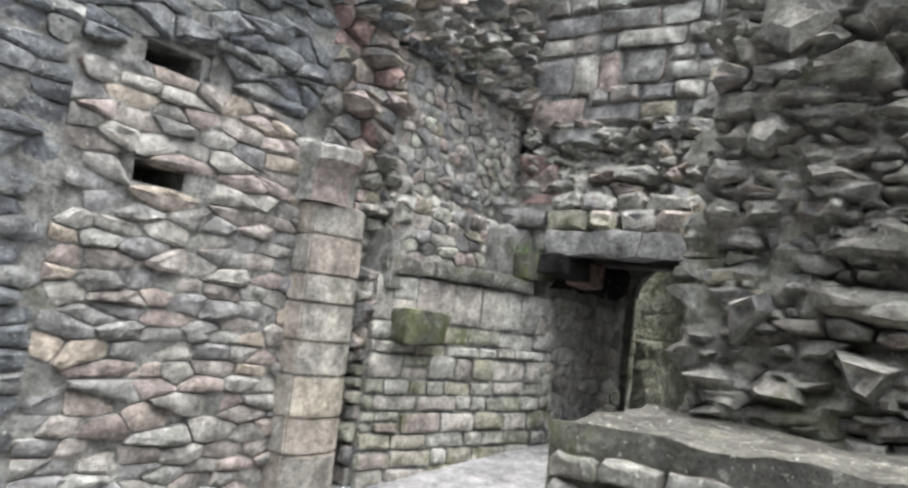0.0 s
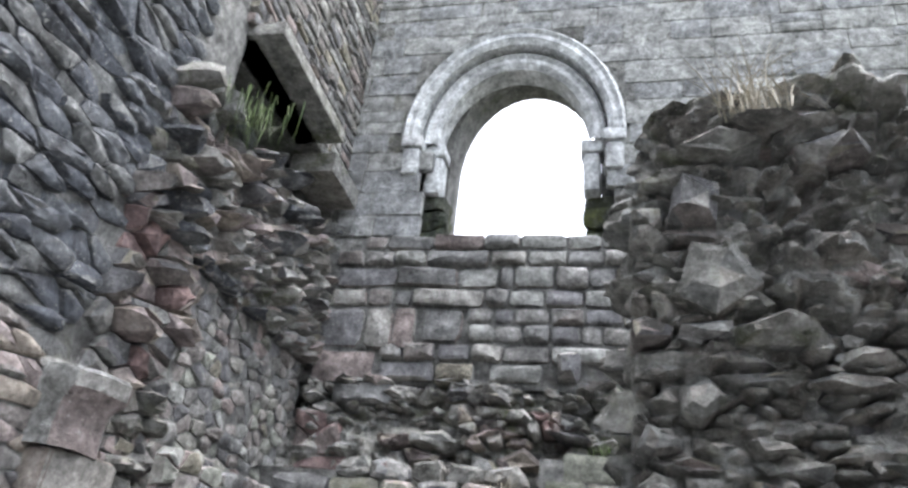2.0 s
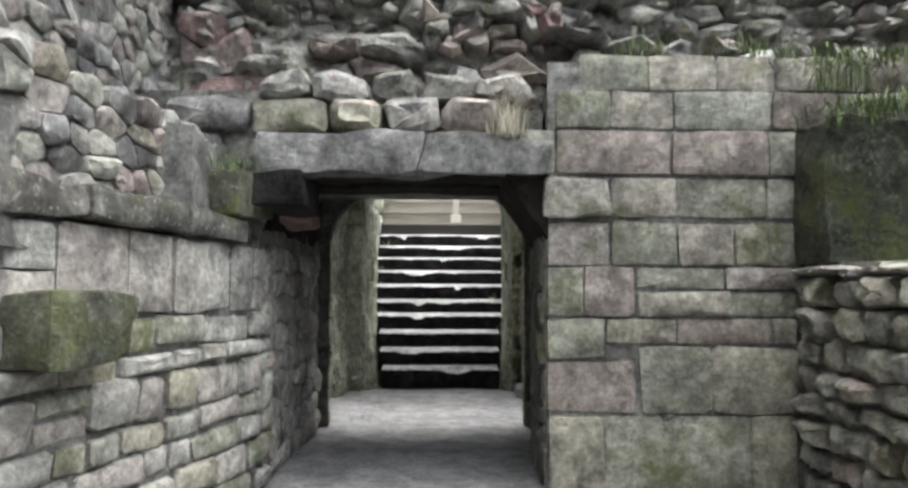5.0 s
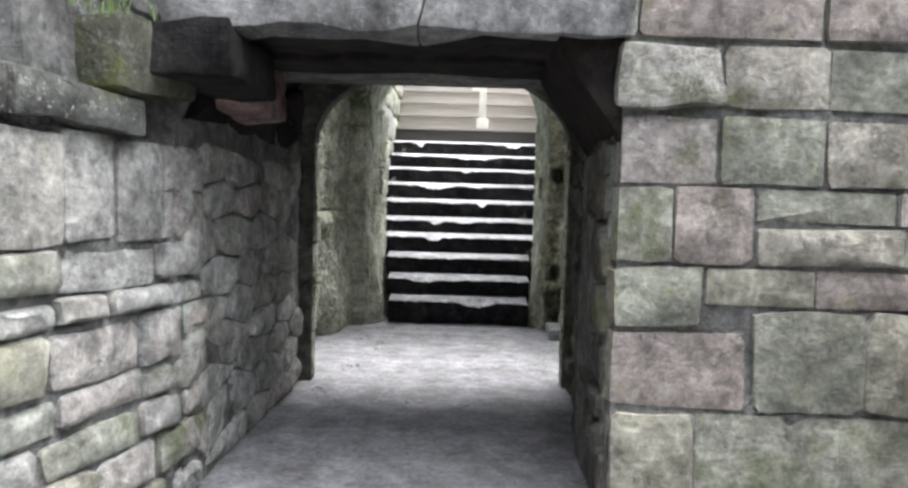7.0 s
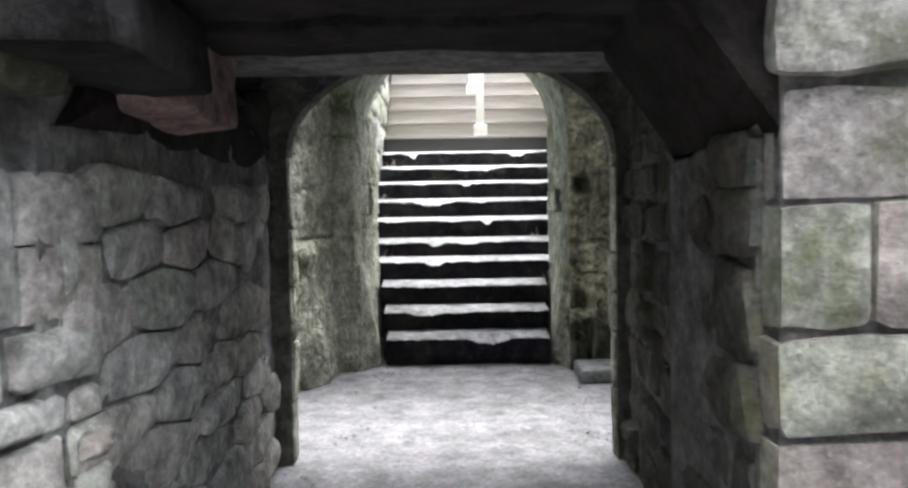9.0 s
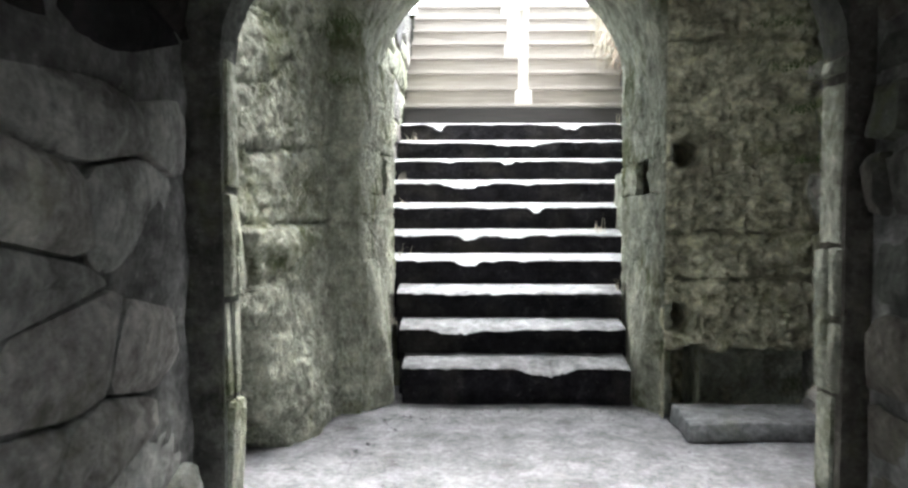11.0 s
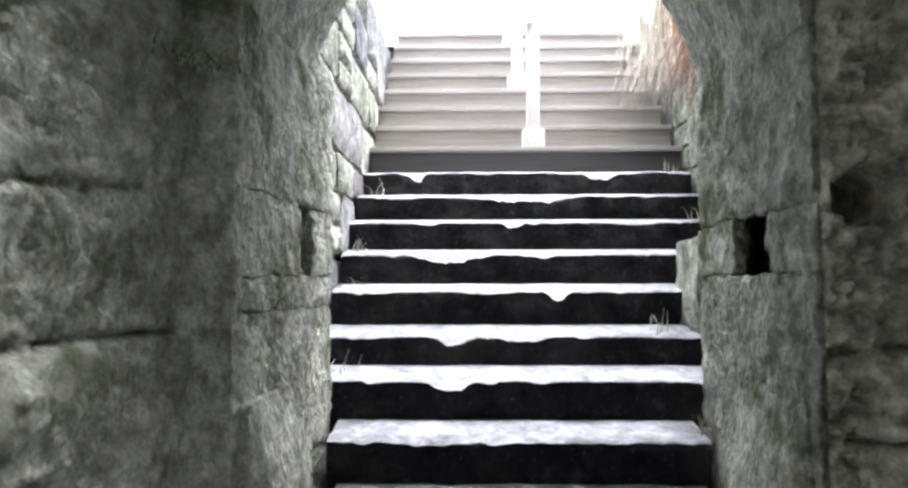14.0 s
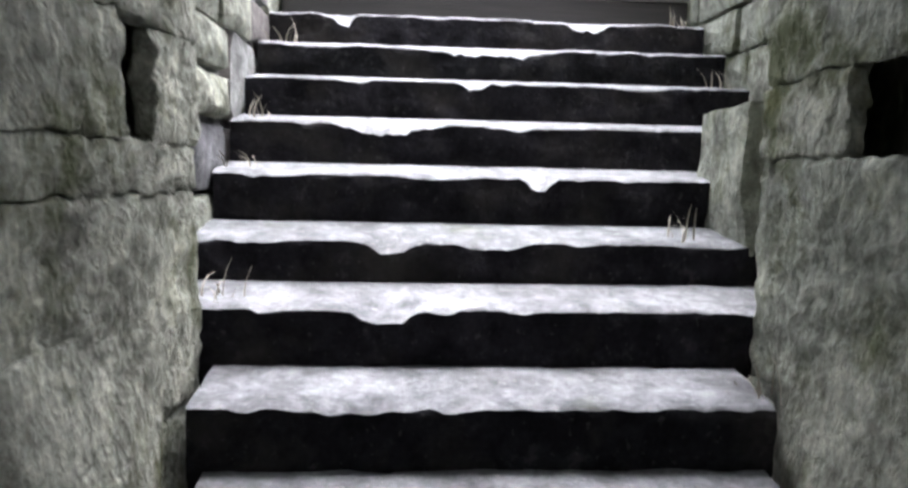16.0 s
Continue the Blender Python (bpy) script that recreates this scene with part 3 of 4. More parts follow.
OVERHANG_ROWS = [
    (3.18, 3.45, (-3.64, -2.99)),
    (3.30, 3.47, (-2.48, -2.17, -1.82)),
    (3.53, 3.83, (-1.43, -1.18)),
]
lay(north_upper, NORTH, bonded(OVERHANG_ROWS), "coursed", [M_COURSED], (0.20, 0.27), gap=0.012, roll=2.5, lean=4)
lay(north_upper, NORTH, bonded(UPPER_ROWS), "coursed", [M_COURSED, M_COURSED, M_RUBBLE], (0.05, 0.125), gap=0.006, roll=2.5, lean=7)


def beside_window(s, z):
    return abs(s + 2.03) > 1.22 if z < 6.6 else math.hypot(s + 2.03, (z - 6.5) * 0.82) > 1.38


lay(north_upper, NORTH, courses(-4.0, 3.3, 5.18, 9.4, (0.24, 0.36), (0.45, 0.9), beside_window), "ashlar", [M_GREYASH], (0.014, 0.03), gap=0.0, roll=0.8, lean=1, limit=120)
lay(north_upper, NORTH, courses(0.3, 1.8, 3.5, 5.17, (0.15, 0.22), (0.25, 0.5)), "coursed", [M_COURSED], (0.05, 0.11), limit=40)
mortar(NORTH, -4.0, 1.8, 3.46, 5.15, north_upper, 0.010, 0.014)
mortar(NORTH, -4.0, 3.3, 5.18, 9.4, north_upper, 0.008, 0.008, beside_window, 0.06)
# torn band under the courses, where a floor was ripped out
boxes("torn_core", [(-4.0, 3.2, 7.78, 8.3, 2.3, 3.6)], M_MORTAR, north_upper)
relief_path("torn_band", [(3.2, 7.52), (-4.05, 7.52)], 2.35, 3.6, 0.036, M_CORE, north_upper, 0.10, 5.5, 1.5, 0.1, seed=3.0, grit=0.07, lean=0.38)
TORN = Face(0, 7.46, 1, 0, 0, -1)
rubble(north_upper, TORN, cells(-3.35, 1.4, 2.45, 2.98, 0.26, 0.15, lambda s, z: RNG.random() < 0.75, 0.42, 0.0, 0), "core", [M_CORE, M_RUBBLE, M_WARM, M_COURSED], (0.04, 0.30), 18, limit=120)
rubble(north_upper, TORN, cells(-3.9, 1.4, 2.4, 3.45, 0.11, 0.075, lambda s, z: RNG.random() < 0.45, 0.45, 0.0, 0), "core", [M_CORE], (0.0, 0.16), 16, -0.06, limit=0)
rubble(north_upper, TORN, cells(-3.95, -3.3, 2.5, 3.15, 0.34, 0.22, None, 0.40, 0.0, 0), "core", [M_RED], (0.02, 0.10), 12, limit=20)
rubble(north_upper, TORN, cells(-2.3, -1.35, 2.65, 3.2, 0.2, 0.14, lambda s, z: RNG.random() < 0.6, 0.40, 0.0, 0), "core", [M_RED, M_CORE, M_WARM, M_CORE], (0.06, 0.24), 16, limit=30)
rubble(north_upper, Face(0, 7.62, 1, 0, 0, -1), cells(-3.95, 1.4, 2.95, 3.5, 0.24, 0.15, lambda s, z: RNG.random() < 0.6, 0.42, 0.0, 0), "core", [M_CORE, M_RUBBLE], (0.08, 0.26), 14, limit=70)
# the lower wall with the doorway
north_lower = thing("wall_doorway", "mossy squared ashlar wall around a low doorway", "wall", "structure")
boxes("wall_core", [(-1.50, 3.4, 7.115, 8.0, 0, 2.5), (-4.1, -3.3, 7.13, 8.0, 0, 2.5), (-3.3, -1.5, 7.2, 8.0, 2.05, 2.4)], M_MORTAR, north_lower)
DOORWALL = Face(0, 7.13, 1, 0, 0, -1)
LOWER_ROWS = [
    (2.52, 2.75, (-1.3, -0.86, -0.42, -0.04, 0.55, 1.0)),
    (2.27, 2.52, (-1.45, -1.1, -0.7, -0.07, 0.35, 0.8)),
    (1.98, 2.26, (-1.68, -1.45, -0.72, -0.1, 0.07)),
    (1.71, 1.96, (-1.1, -0.69, -0.12, 0.07)),
    (1.41, 1.68, (-1.51, -1.11, -0.69, -0.33, -0.11, 0.07)),
    (1.26, 1.40, (-0.95, -0.39, 0.07)),
    (1.09, 1.25, (-0.95, -0.36, 0.06)),
    (1.09, 1.40, (-1.51, -1.28, -0.96)),
    (0.92, 1.08, (-1.14, -0.7, -0.1, 0.06)),
    (0.83, 1.08, (-1.51, -1.15)),
    (0.49, 0.91, (-0.94, -0.49, 0.05)),
    (0.50, 0.82, (-1.51, -0.96)),
    (0.03, 0.48, (-1.5, -1.15, -0.25, 0.04)),
]
lay(north_lower, DOORWALL, bonded(LOWER_ROWS), "ashlar", [M_ASHLAR, M_ASHLAR, M_PALE], (0.028, 0.06), gap=-0.004, roll=0.8, lean=1.2)
mortar(DOORWALL, -1.5, 0.07, 0.0, 2.7, north_lower, 0.016, 0.012, None, 0.03)


lay(north_lower, DOORWALL, bonded([(2.22, 2.44, (-3.85, -3.36, -2.87, -2.52, -2.17, -1.80))]), "rubble", [M_COURSED, M_ASHLAR], (0.08, 0.18), gap=0.004, roll=4, lean=8)
lay(north_lower, DOORWALL, bonded([(2.42, 2.62, (-3.3, -3.0, -2.62, -2.3, -1.95, -1.6)), (2.0, 2.22, (-3.8, -3.5, -3.28))]), "core", [M_CORE, M_COURSED], (0.02, 0.10), gap=0.0, roll=10, lean=12)


def carved(name, lim, material, parent, bevel=0.03, amp=0.012, label="", seg=0.12, chisel=0.0):
    """A single worked stone, slightly worn out of true."""
    bm = bmesh.new()
    box(bm, *lim)
    bmesh.ops.bevel(bm, geom=list(bm.edges), offset=bevel, segments=2, profile=0.6, affect="EDGES")
    for axis in range(3):
        lo, hi = lim[2 * axis], lim[2 * axis + 1]
        k = round((hi - lo) / seg)
        for i in range(1, k):
            p, d = [0, 0, 0], [0, 0, 0]
            p[axis], d[axis] = lo + (hi - lo) * i / k, 1
            bmesh.ops.bisect_plane(bm, geom=list(bm.verts) + list(bm.edges) + list(bm.faces), plane_co=p, plane_no=d)
    for v in bm.verts:
        v.co += noise.noise_vector(v.co * 4.0) * amp * 2
        if chisel:
            v.co += noise.noise_vector(v.co * 19.0) * chisel + noise.noise_vector(v.co * 37.0) * chisel * 0.6
    return part(name, bm, material, parent, label)


carved("lintel", (-3.30, -2.30, 6.98, 7.22, 1.97, 2.21), M_COURSED, north_lower, 0.014, 0.03)
carved("lintel", (-2.295, -1.52, 6.99, 7.22, 1.97, 2.20), M_COURSED, north_lower, 0.014, 0.03)
carved("inner_lintel", (-3.32, -1.5, 7.23, 7.6, 1.98, 2.3), M_SHADED, north_lower, 0.02, 0.012, "inner lintel coloured dark for shade")
carved("inner_lintel", (-3.32, -1.5, 7.62, 8.0, 1.96, 2.3), M_SHADED, north_lower, 0.02, 0.012, "inner lintel coloured dark for shade")
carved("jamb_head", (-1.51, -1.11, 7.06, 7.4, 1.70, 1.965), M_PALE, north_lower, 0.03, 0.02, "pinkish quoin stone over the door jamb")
ob = carved("corbel", (-1.76, -1.48, 7.12, 7.95, 1.56, 1.99), M_SHADED, north_lower, 0.015, 0.008, "dark splayed corbel under the lintel", 0.07)
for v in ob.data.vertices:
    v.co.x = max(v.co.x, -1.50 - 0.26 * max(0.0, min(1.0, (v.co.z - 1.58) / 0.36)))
carved("corbel", (-3.62, -3.00, 6.85, 7.5, 1.74, 1.95), M_SHADED, north_lower, 0.02, 0.02, "dark corbel slab under the lintel")
carved("corbel", (-3.4, -3.08, 7.5, 8.1, 1.70, 1.97), M_RED, north_lower, 0.03, 0.02, "red sandstone corbel in the passage")

# the low ashlar wall beside the path, which runs on into the passage
low_wall = thing("wall_low_west", "low squared stone wall with mossy projecting plinth course", "wall", "structure")
bm = bmesh.new()
for pts, z1 in ((((-3.32, 7.3), (-3.86, 5.05), (-4.2, 5.05), (-4.2, 7.3)), 1.5), (((-3.32, 9.38), (-3.32, 7.16), (-4.2, 7.16), (-4.2, 9.38)), 2.4)):
    lo, hi = [bm.verts.new((x, y_, -0.4)) for x, y_ in pts], [bm.verts.new((x, y_, z1)) for x, y_ in pts]
    for k in range(4):
        bm.faces.new((lo[k], lo[(k + 1) % 4], hi[(k + 1) % 4], hi[k]))
    bm.faces.new(hi)
part("wall_core", bm, M_MORTAR, low_wall)
LOWW = Face(-3.84, 5.05, 0.54, 2.25, 2.25, -0.54)
PASSW = Face(-3.30, 0, 0, 1, 1, 0)
lay(low_wall, LOWW, courses(0.0, 2.38, -0.3, 1.12, (0.11, 0.24), (0.18, 0.5)), "coursed", [M_PALE, M_PALE_LIT, M_ASHLAR], (0.03, 0.065), gap=-0.004, roll=1.8, lean=3, limit=110)
lay(low_wall, LOWW, courses(0.0, 2.38, 1.13, 1.52, (0.38, 0.39), (0.25, 0.5)), "ashlar", [M_PALE, M_PALE_LIT], (0.034, 0.05), gap=-0.004, roll=1, lean=1)
mortar(LOWW, 0.0, 2.38, -0.3, 1.52, low_wall, 0.012, 0.012, None, 0.03)
# lower passage stones toned brighter for the light from the doorway
rubble(low_wall, PASSW, cells(7.2, 9.36, 0.0, 1.62, 0.46, 0.17, None, 0.24, -0.012), "rubble", [M_PALE, M_PALE_LIT, M_PALE_LIT], (0.02, 0.06), 5, limit=120)
mortar(PASSW, 7.2, 9.36, 0.0, 2.3, low_wall, 0.012, 0.014, None, 0.035)
# upper passage stones are coloured dark for the shade under the roof
rubble(low_wall, PASSW, cells(7.2, 9.36, 1.62, 2.3, 0.52, 0.2, None, 0.30, -0.01), "rubble", [M_SHADED], (0.03, 0.08), 4, limit=60)
lay(low_wall, Face(0, 5.05, 1, 0, 0, -1), courses(-4.1, -3.84, -0.3, 1.5, (0.12, 0.26), (0.2, 0.4)), "coursed", [M_ASHLAR, M_RUBBLE], (0.03, 0.10), roll=4)


def along(ob, face):
    ob.matrix_basis = face.matrix(0, 0, 1, 1, 1)
    return ob


# on this face the local x axis runs back along the wall, so stretches are negative
x = 0.04
for ln in (0.55, 0.72, 0.62):
    along(carved("plinth_stone", (-x - ln + 0.012, -x, -0.35, 0.09, 1.53, 1.68), M_COPING, low_wall, 0.035, 0.022, seg=0.08), LOWW)
    x += ln
along(carved("plinth_stone", (-2.2, -1.72, -0.3, 0.12, 1.68, 1.95), M_MOSSBLOCK, low_wall, 0.05, 0.02, "mossy loose block on the plinth"), LOWW)
along(carved("bracket_stone", (-0.68, -0.2, -0.2, 0.24, 0.95, 1.23), M_MOSSBLOCK, low_wall, 0.04, 0.02, "dark mossy bracket stone"), LOWW)
rough_box("ledge_fill", (-4.15, -3.75, 5.1, 7.25, 1.4, 1.9), M_MORTAR, 0.06, 0.1, low_wall)
rough_box("ledge_fill", (-4.15, -3.5, 6.4, 7.25, 1.4, 2.1), M_MORTAR, 0.06, 0.1, low_wall)
rubble(low_wall, Face(-3.80, 5.2, 0.2, 2.0, 2.0, -0.2), cells(0.0, 2.1, 1.6, 2.25, 0.2, 0.12, None, 0.40, -0.012), "rubble", [M_RUBBLE, M_COURSED, M_PALE], (0.02, 0.06), 9, limit=60)

# the half-round wall shaft
shaft = thing("pilaster", "weathered half-octagonal sandstone wall shaft with broken capital", "pilaster", "structure")
z = -0.3
for i, h in enumerate((0.34, 0.28, 0.32, 0.26, 0.30, 0.22, 0.31, 0.25)):
    bm = bmesh.new()
    ring = [(-4.12, 4.28), (-3.88, 4.28), (-3.78, 4.42), (-3.76, 4.68), (-3.85, 4.84), (-4.12, 4.88)]
    lo = [bm.verts.new((x + RNG.uniform(-.008, .008), y_ + RNG.uniform(-.008, .008), z + 0.002)) for x, y_ in ring]
    hi = [bm.verts.new((x, y_, z + h - 0.002)) for x, y_ in ring]
    for k in range(len(ring)):
        bm.faces.new((lo[k], lo[(k + 1) % 6], hi[(k + 1) % 6], hi[k]))
    bm.faces.new(hi)
    bm.faces.new(lo[::-1])
    bmesh.ops.bevel(bm, geom=list(bm.edges), offset=0.014, segments=2, affect="EDGES")
    part("drum", bm, M_SHAFT, shaft)
    z += h
bm = bmesh.new()
rings = []
for zz, grow in ((z, 0.0), (z + 0.12, -0.02), (z + 0.26, 0.0), (z + 0.33, 0.07), (z + 0.42, 0.08), (z + 0.45, 0.05)):
    rings.append([bm.verts.new((x + (grow if x > -4 else 0), 4.44 + (y_ - 4.58) * (0.72 + 1.6 * grow), zz + 0.03 * noise.noise((x * 5, y_ * 5, zz)))) for x, y_ in ring])
for a, b in zip(rings, rings[1:]):
    for k in range(6):
        bm.faces.new((a[k], a[(k + 1) % 6], b[(k + 1) % 6], b[k]))
bm.faces.new(rings[-1])
part("capital", bm, M_RUBBLE, shaft, "broken dark capital")

# the ragged pier of rubble core
pier = thing("wall_pier", "ragged standing pier of exposed rubble core", "wall", "structure")
boxes("pier_core", [(-0.54, 3.0, 3.95, 4.4, -0.4, 3.3), (-0.1, 3.0, 3.95, 4.4, 3.3, 3.6)], M_MORTAR, pier)
relief_path("torn_face", [(2.8, 3.78), (-0.60, 3.82), (-0.76, 3.96), (-0.60, 4.40), (0.4, 4.55), (2.8, 4.55)], -0.35, 4.05, 0.03, M_CORE, pier, 0.13, 5.5, 1.6, 0.3, "torn rubble core with grit and moss", 1.0, 0.10, slump=lambda p: 0.55 * max(0.0, min(1.0, (-0.3 - p.x) / 0.6)))
PIER = Face(-0.78, 3.82, 1, 0, 0, -1)
COREMIX = [M_CORE, M_RUBBLE, M_CORE]


def pier_keep(s, z):
    return RNG.random() < 0.6 and z < 3.15 + s


rubble(pier, PIER, cells(0.0, 2.6, -0.3, 3.75, 0.21, 0.095, pier_keep, 0.44, 0.0, 0), "core", COREMIX, (0.02, 0.16), 12, limit=260)
rubble(pier, PIER, cells(0.1, 2.4, 0.0, 3.6, 0.42, 0.26, lambda s, z: pier_keep(s, z) and RNG.random() < 0.6, 0.45, 0.17, 0), "core", COREMIX, (0.14, 0.26), 9, limit=60)
rubble(pier, PIER, cells(0.0, 2.6, -0.3, 3.8, 0.105, 0.06, lambda s, z: RNG.random() < 0.5 and z < 3.2 + s, 0.45, 0.0, 0), "core", [M_CORE], (0.03, 0.15), 16, limit=0)
rubble(pier, Face(-0.74, 3.85, 0.1, 1, -1, 0.1), cells(0.0, 0.6, -0.3, 3.2, 0.22, 0.13, lambda s, z: RNG.random() < 0.8, 0.44, 0.0, 0), "core", [M_CORE], (0.03, 0.2), 18, limit=90)
kerb = thing("low_ruin_wall", "low broken wall stub with flat worn top", "wall", "structure")
rough_box("wall_core", (-0.95, 3.0, 2.75, 3.85, -0.3, 0.9), M_COPING, 0.04, 0.06, kerb, freq=4)

lay(kerb, Face(-0.95, 2.76, 1, 0, 0, -1), courses(0.0, 3.0, -0.3, 0.8, (0.14, 0.26), (0.2, 0.5)), "rubble", [M_CORE, M_MOSSY_SHADE], (0.02, 0.07), gap=0.0, roll=4, lean=6, limit=40)
lay(kerb, Face(-0.94, 2.75, 0, 1, -1, 0), courses(0.0, 1.1, -0.3, 0.8, (0.14, 0.26), (0.2, 0.5)), "rubble", [M_CORE, M_SLATE], (0.02, 0.06), gap=0.0, roll=4, lean=6, limit=40)

# rubble return beside the doorway wall
ret = thing("wall_return", "dark mossy rubble wall return by the doorway", "wall", "structure")
rough_box("return_core", (0.10, 3.2, 6.0, 7.2, 0, 1.42), M_CORE, 0.06, 0.12, ret)
rough_box("upper_block", (0.06, 3.2, 6.7, 7.3, 1.42, 2.25), M_MOSSY_SHADE, 0.05, 0.07, ret, freq=4)
lay(ret, Face(0.1, 6.0, 1, 0, 0, -1), courses(0, 1.5, 0, 1.4, (0.12, 0.24), (0.15, 0.4)), "core", [M_CORE, M_ASHLAR], (0.05, 0.2), roll=10, lean=14, limit=60)
lay(ret, Face(0.06, 5.95, 0, 1, -1, 0), courses(0.0, 1.1, 0, 1.4, (0.12, 0.24), (0.15, 0.4)), "core", [M_CORE, M_ASHLAR], (0.02, 0.1), roll=8, lean=8, limit=60)

# unseen plain walls, added to close the court and cut its sky light
close = thing("wall_court_unseen", "unseen rubble walls added to close the court and cut sky light", "wall", "structure")
boxes("wall_core", [(4.6, 5.2, -4.5, 8.0, -0.36, 4.8), (-5.2, 5.2, -5.1, -4.5, -0.36, 4.6)], M_RUBBLE, close)

# ---- passage and chamber ----
passage = thing("wall_passage", "dark stone walls of a short passage", "wall", "structure")
bm = bmesh.new()
q = [(-1.52, 7.2), (-1.31, 9.36), (1.5, 9.36), (1.5, 7.2)]
lo, hi = [bm.verts.new((x, y_, 0)) for x, y_ in q], [bm.verts.new((x, y_, 2.4)) for x, y_ in q]
for k in range(4):
    bm.faces.new((lo[k], hi[k], hi[(k + 1) % 4], lo[(k + 1) % 4]))
part("wall_core", bm, M_MORTAR, passage)
lay(passage, Face(-1.50, 7.16, 0.21, 2.2, -2.2, 0.21), courses(0.02, 2.2, 0.0, 2.3, (0.12, 0.28), (0.2, 0.55)), "rubble", [M_DARKSTONE], (0.02, 0.08), roll=4, lean=5, limit=120)
# roof in the shade-toned stone, darker than its own colour
tagged(boxes("ceiling", [(-4.0, 1.0, 7.95, 9.36, 2.28, 2.7), (-4.0, 1.0, 8.6, 9.36, 2.7, 3.2)], M_SHADED), "dark stone roof of the passage", "ceiling", "", "structure")
arch2 = arch_wall("wall_inner_arch", "rough stone wall with a low rounded inner arch", M_DARKSTONE, -5.0, 1.5, 9.38, 9.53, 0, 3.6, -2.285, 0.905, 1.72, 0.55)
lay(arch2, Face(-3.19, 9.38, 0, 1, 1, 0), courses(0.005, 0.15, 0.0, 1.72, (0.25, 0.5), (0.15, 0.16)), "ashlar", [M_TOOLED], (0.008, 0.025), gap=0.008, roll=1)
lay(arch2, Face(-1.38, 9.38, 0, 1, -1, 0), courses(0.005, 0.15, 0.0, 1.72, (0.25, 0.5), (0.15, 0.16)), "ashlar", [M_TOOLED], (0.008, 0.025), gap=0.008, roll=1)

# unseen part roof; its edge and left strip are set to limit daylight
tagged(boxes("ceiling", [(-5.0, 1.5, 10.92, 11.8, 3.3, 3.6), (-5.0, -3.55, 9.53, 10.92, 3.3, 3.6)], M_DARKSTONE), "unseen part roof added over the chamber to limit daylight", "ceiling", "", "structure")
chamber = thing("wall_chamber", "green stained tooled sandstone chamber walls", "wall", "structure")
bm = bmesh.new()
for pts, z0, z1 in ((((-4.2, 9.53), (-4.2, 11.85), (-5.0, 11.85), (-5.0, 9.53)), 0, 3.6), (((-0.35, 11.9), (-0.35, 9.53), (1.5, 9.53), (1.5, 11.9)), 0, 3.6)):
    lo, hi = [bm.verts.new((x, y_, z0)) for x, y_ in pts], [bm.verts.new((x, y_, z1)) for x, y_ in pts]
    for k in range(4):
        bm.faces.new((lo[k], hi[k], hi[(k + 1) % 4], lo[(k + 1) % 4]))
    bm.faces.new(lo)
part("wall_core", bm, M_MORTAR, chamber)


def base_of(z):
    return round(z * 2)


def chamber_relief(s, z):
    """Tooled rock: wavy bed joints, an undercut hollow by the arch, pick marks."""
    p = Vector((s, z, 3.0))
    d = 0.05 * noise.noise(p * 1.7) + 0.02 * noise.noise(p * 6) + 0.020 * noise.noise(Vector((s * 24 + z * 9, z * 15, 1))) + 0.012 * noise.noise(p * 40)
    wave = 0.055 * noise.noise((s * 2.6, 7.0, base_of(z))) + 0.02 * noise.noise((s * 10.0, 2.0, base_of(z)))
    for base, rise, lo, hi in ((1.20, 0.0, 0.0, 2.4), (1.46, 0.09, 0.0, 2.4), (1.42, 0.40, 0.6, 1.7), (2.25, 0.02, 1.0, 2.4), (2.75, 0.0, 0.0, 2.4)):
        if lo < s < hi:
            e = (z - base - rise * s - wave) / 0.010
            d -= 0.024 * math.exp(-e * e) + (0.010 * math.exp(-abs(e) / 5) if e < 0 else 0)
    e = (s - 1.52 - 0.02 * noise.noise((z * 6, 1, 1))) / 0.011
    if 1.22 < z < 1.5:
        d -= 0.03 * math.exp(-e * e)
    d += 0.03 if z < 1.2 else 0.0
    edge = (1.24 if z > 0.88 else 1.06 + (0.88 - z) * 0.55) + 0.10 * noise.noise((z * 7, 3, 0)) - max(0.0, z - 1.0) * 1.2
    if z < 1.17:
        f = min(1.0, max(0.0, (edge - s) / 0.14))
        if f > 0.5:
            return None
        d += 0.06 * math.exp(-((s - edge - 0.25) / 0.22) ** 2) - 0.58 * f * f * (3 - 2 * f)
    return d


CHAMBER_LEFT = Face(-3.82, 9.63, 0.54, 2.22, 2.22, -0.54)
skin("rock_wall", CHAMBER_LEFT, -0.1, 2.32, 0.0, 3.6, 0.016, chamber_relief, M_TOOLED, chamber, "green stained tooled sandstone with a dark hollow")
lay(chamber, Face(-0.35, 9.63, 0, 1, -1, 0), courses(0.05, 2.0, 0.0, 3.5, (0.15, 0.3), (0.2, 0.45)), "core", [M_ASHLAR, M_PALE], (0.04, 0.16), roll=6, lean=6, limit=90)
carved("ledge_stone", (-1.25, -0.40, 11.25, 11.66, 0.0, 0.11), M_STEP, chamber, 0.02, 0.01)

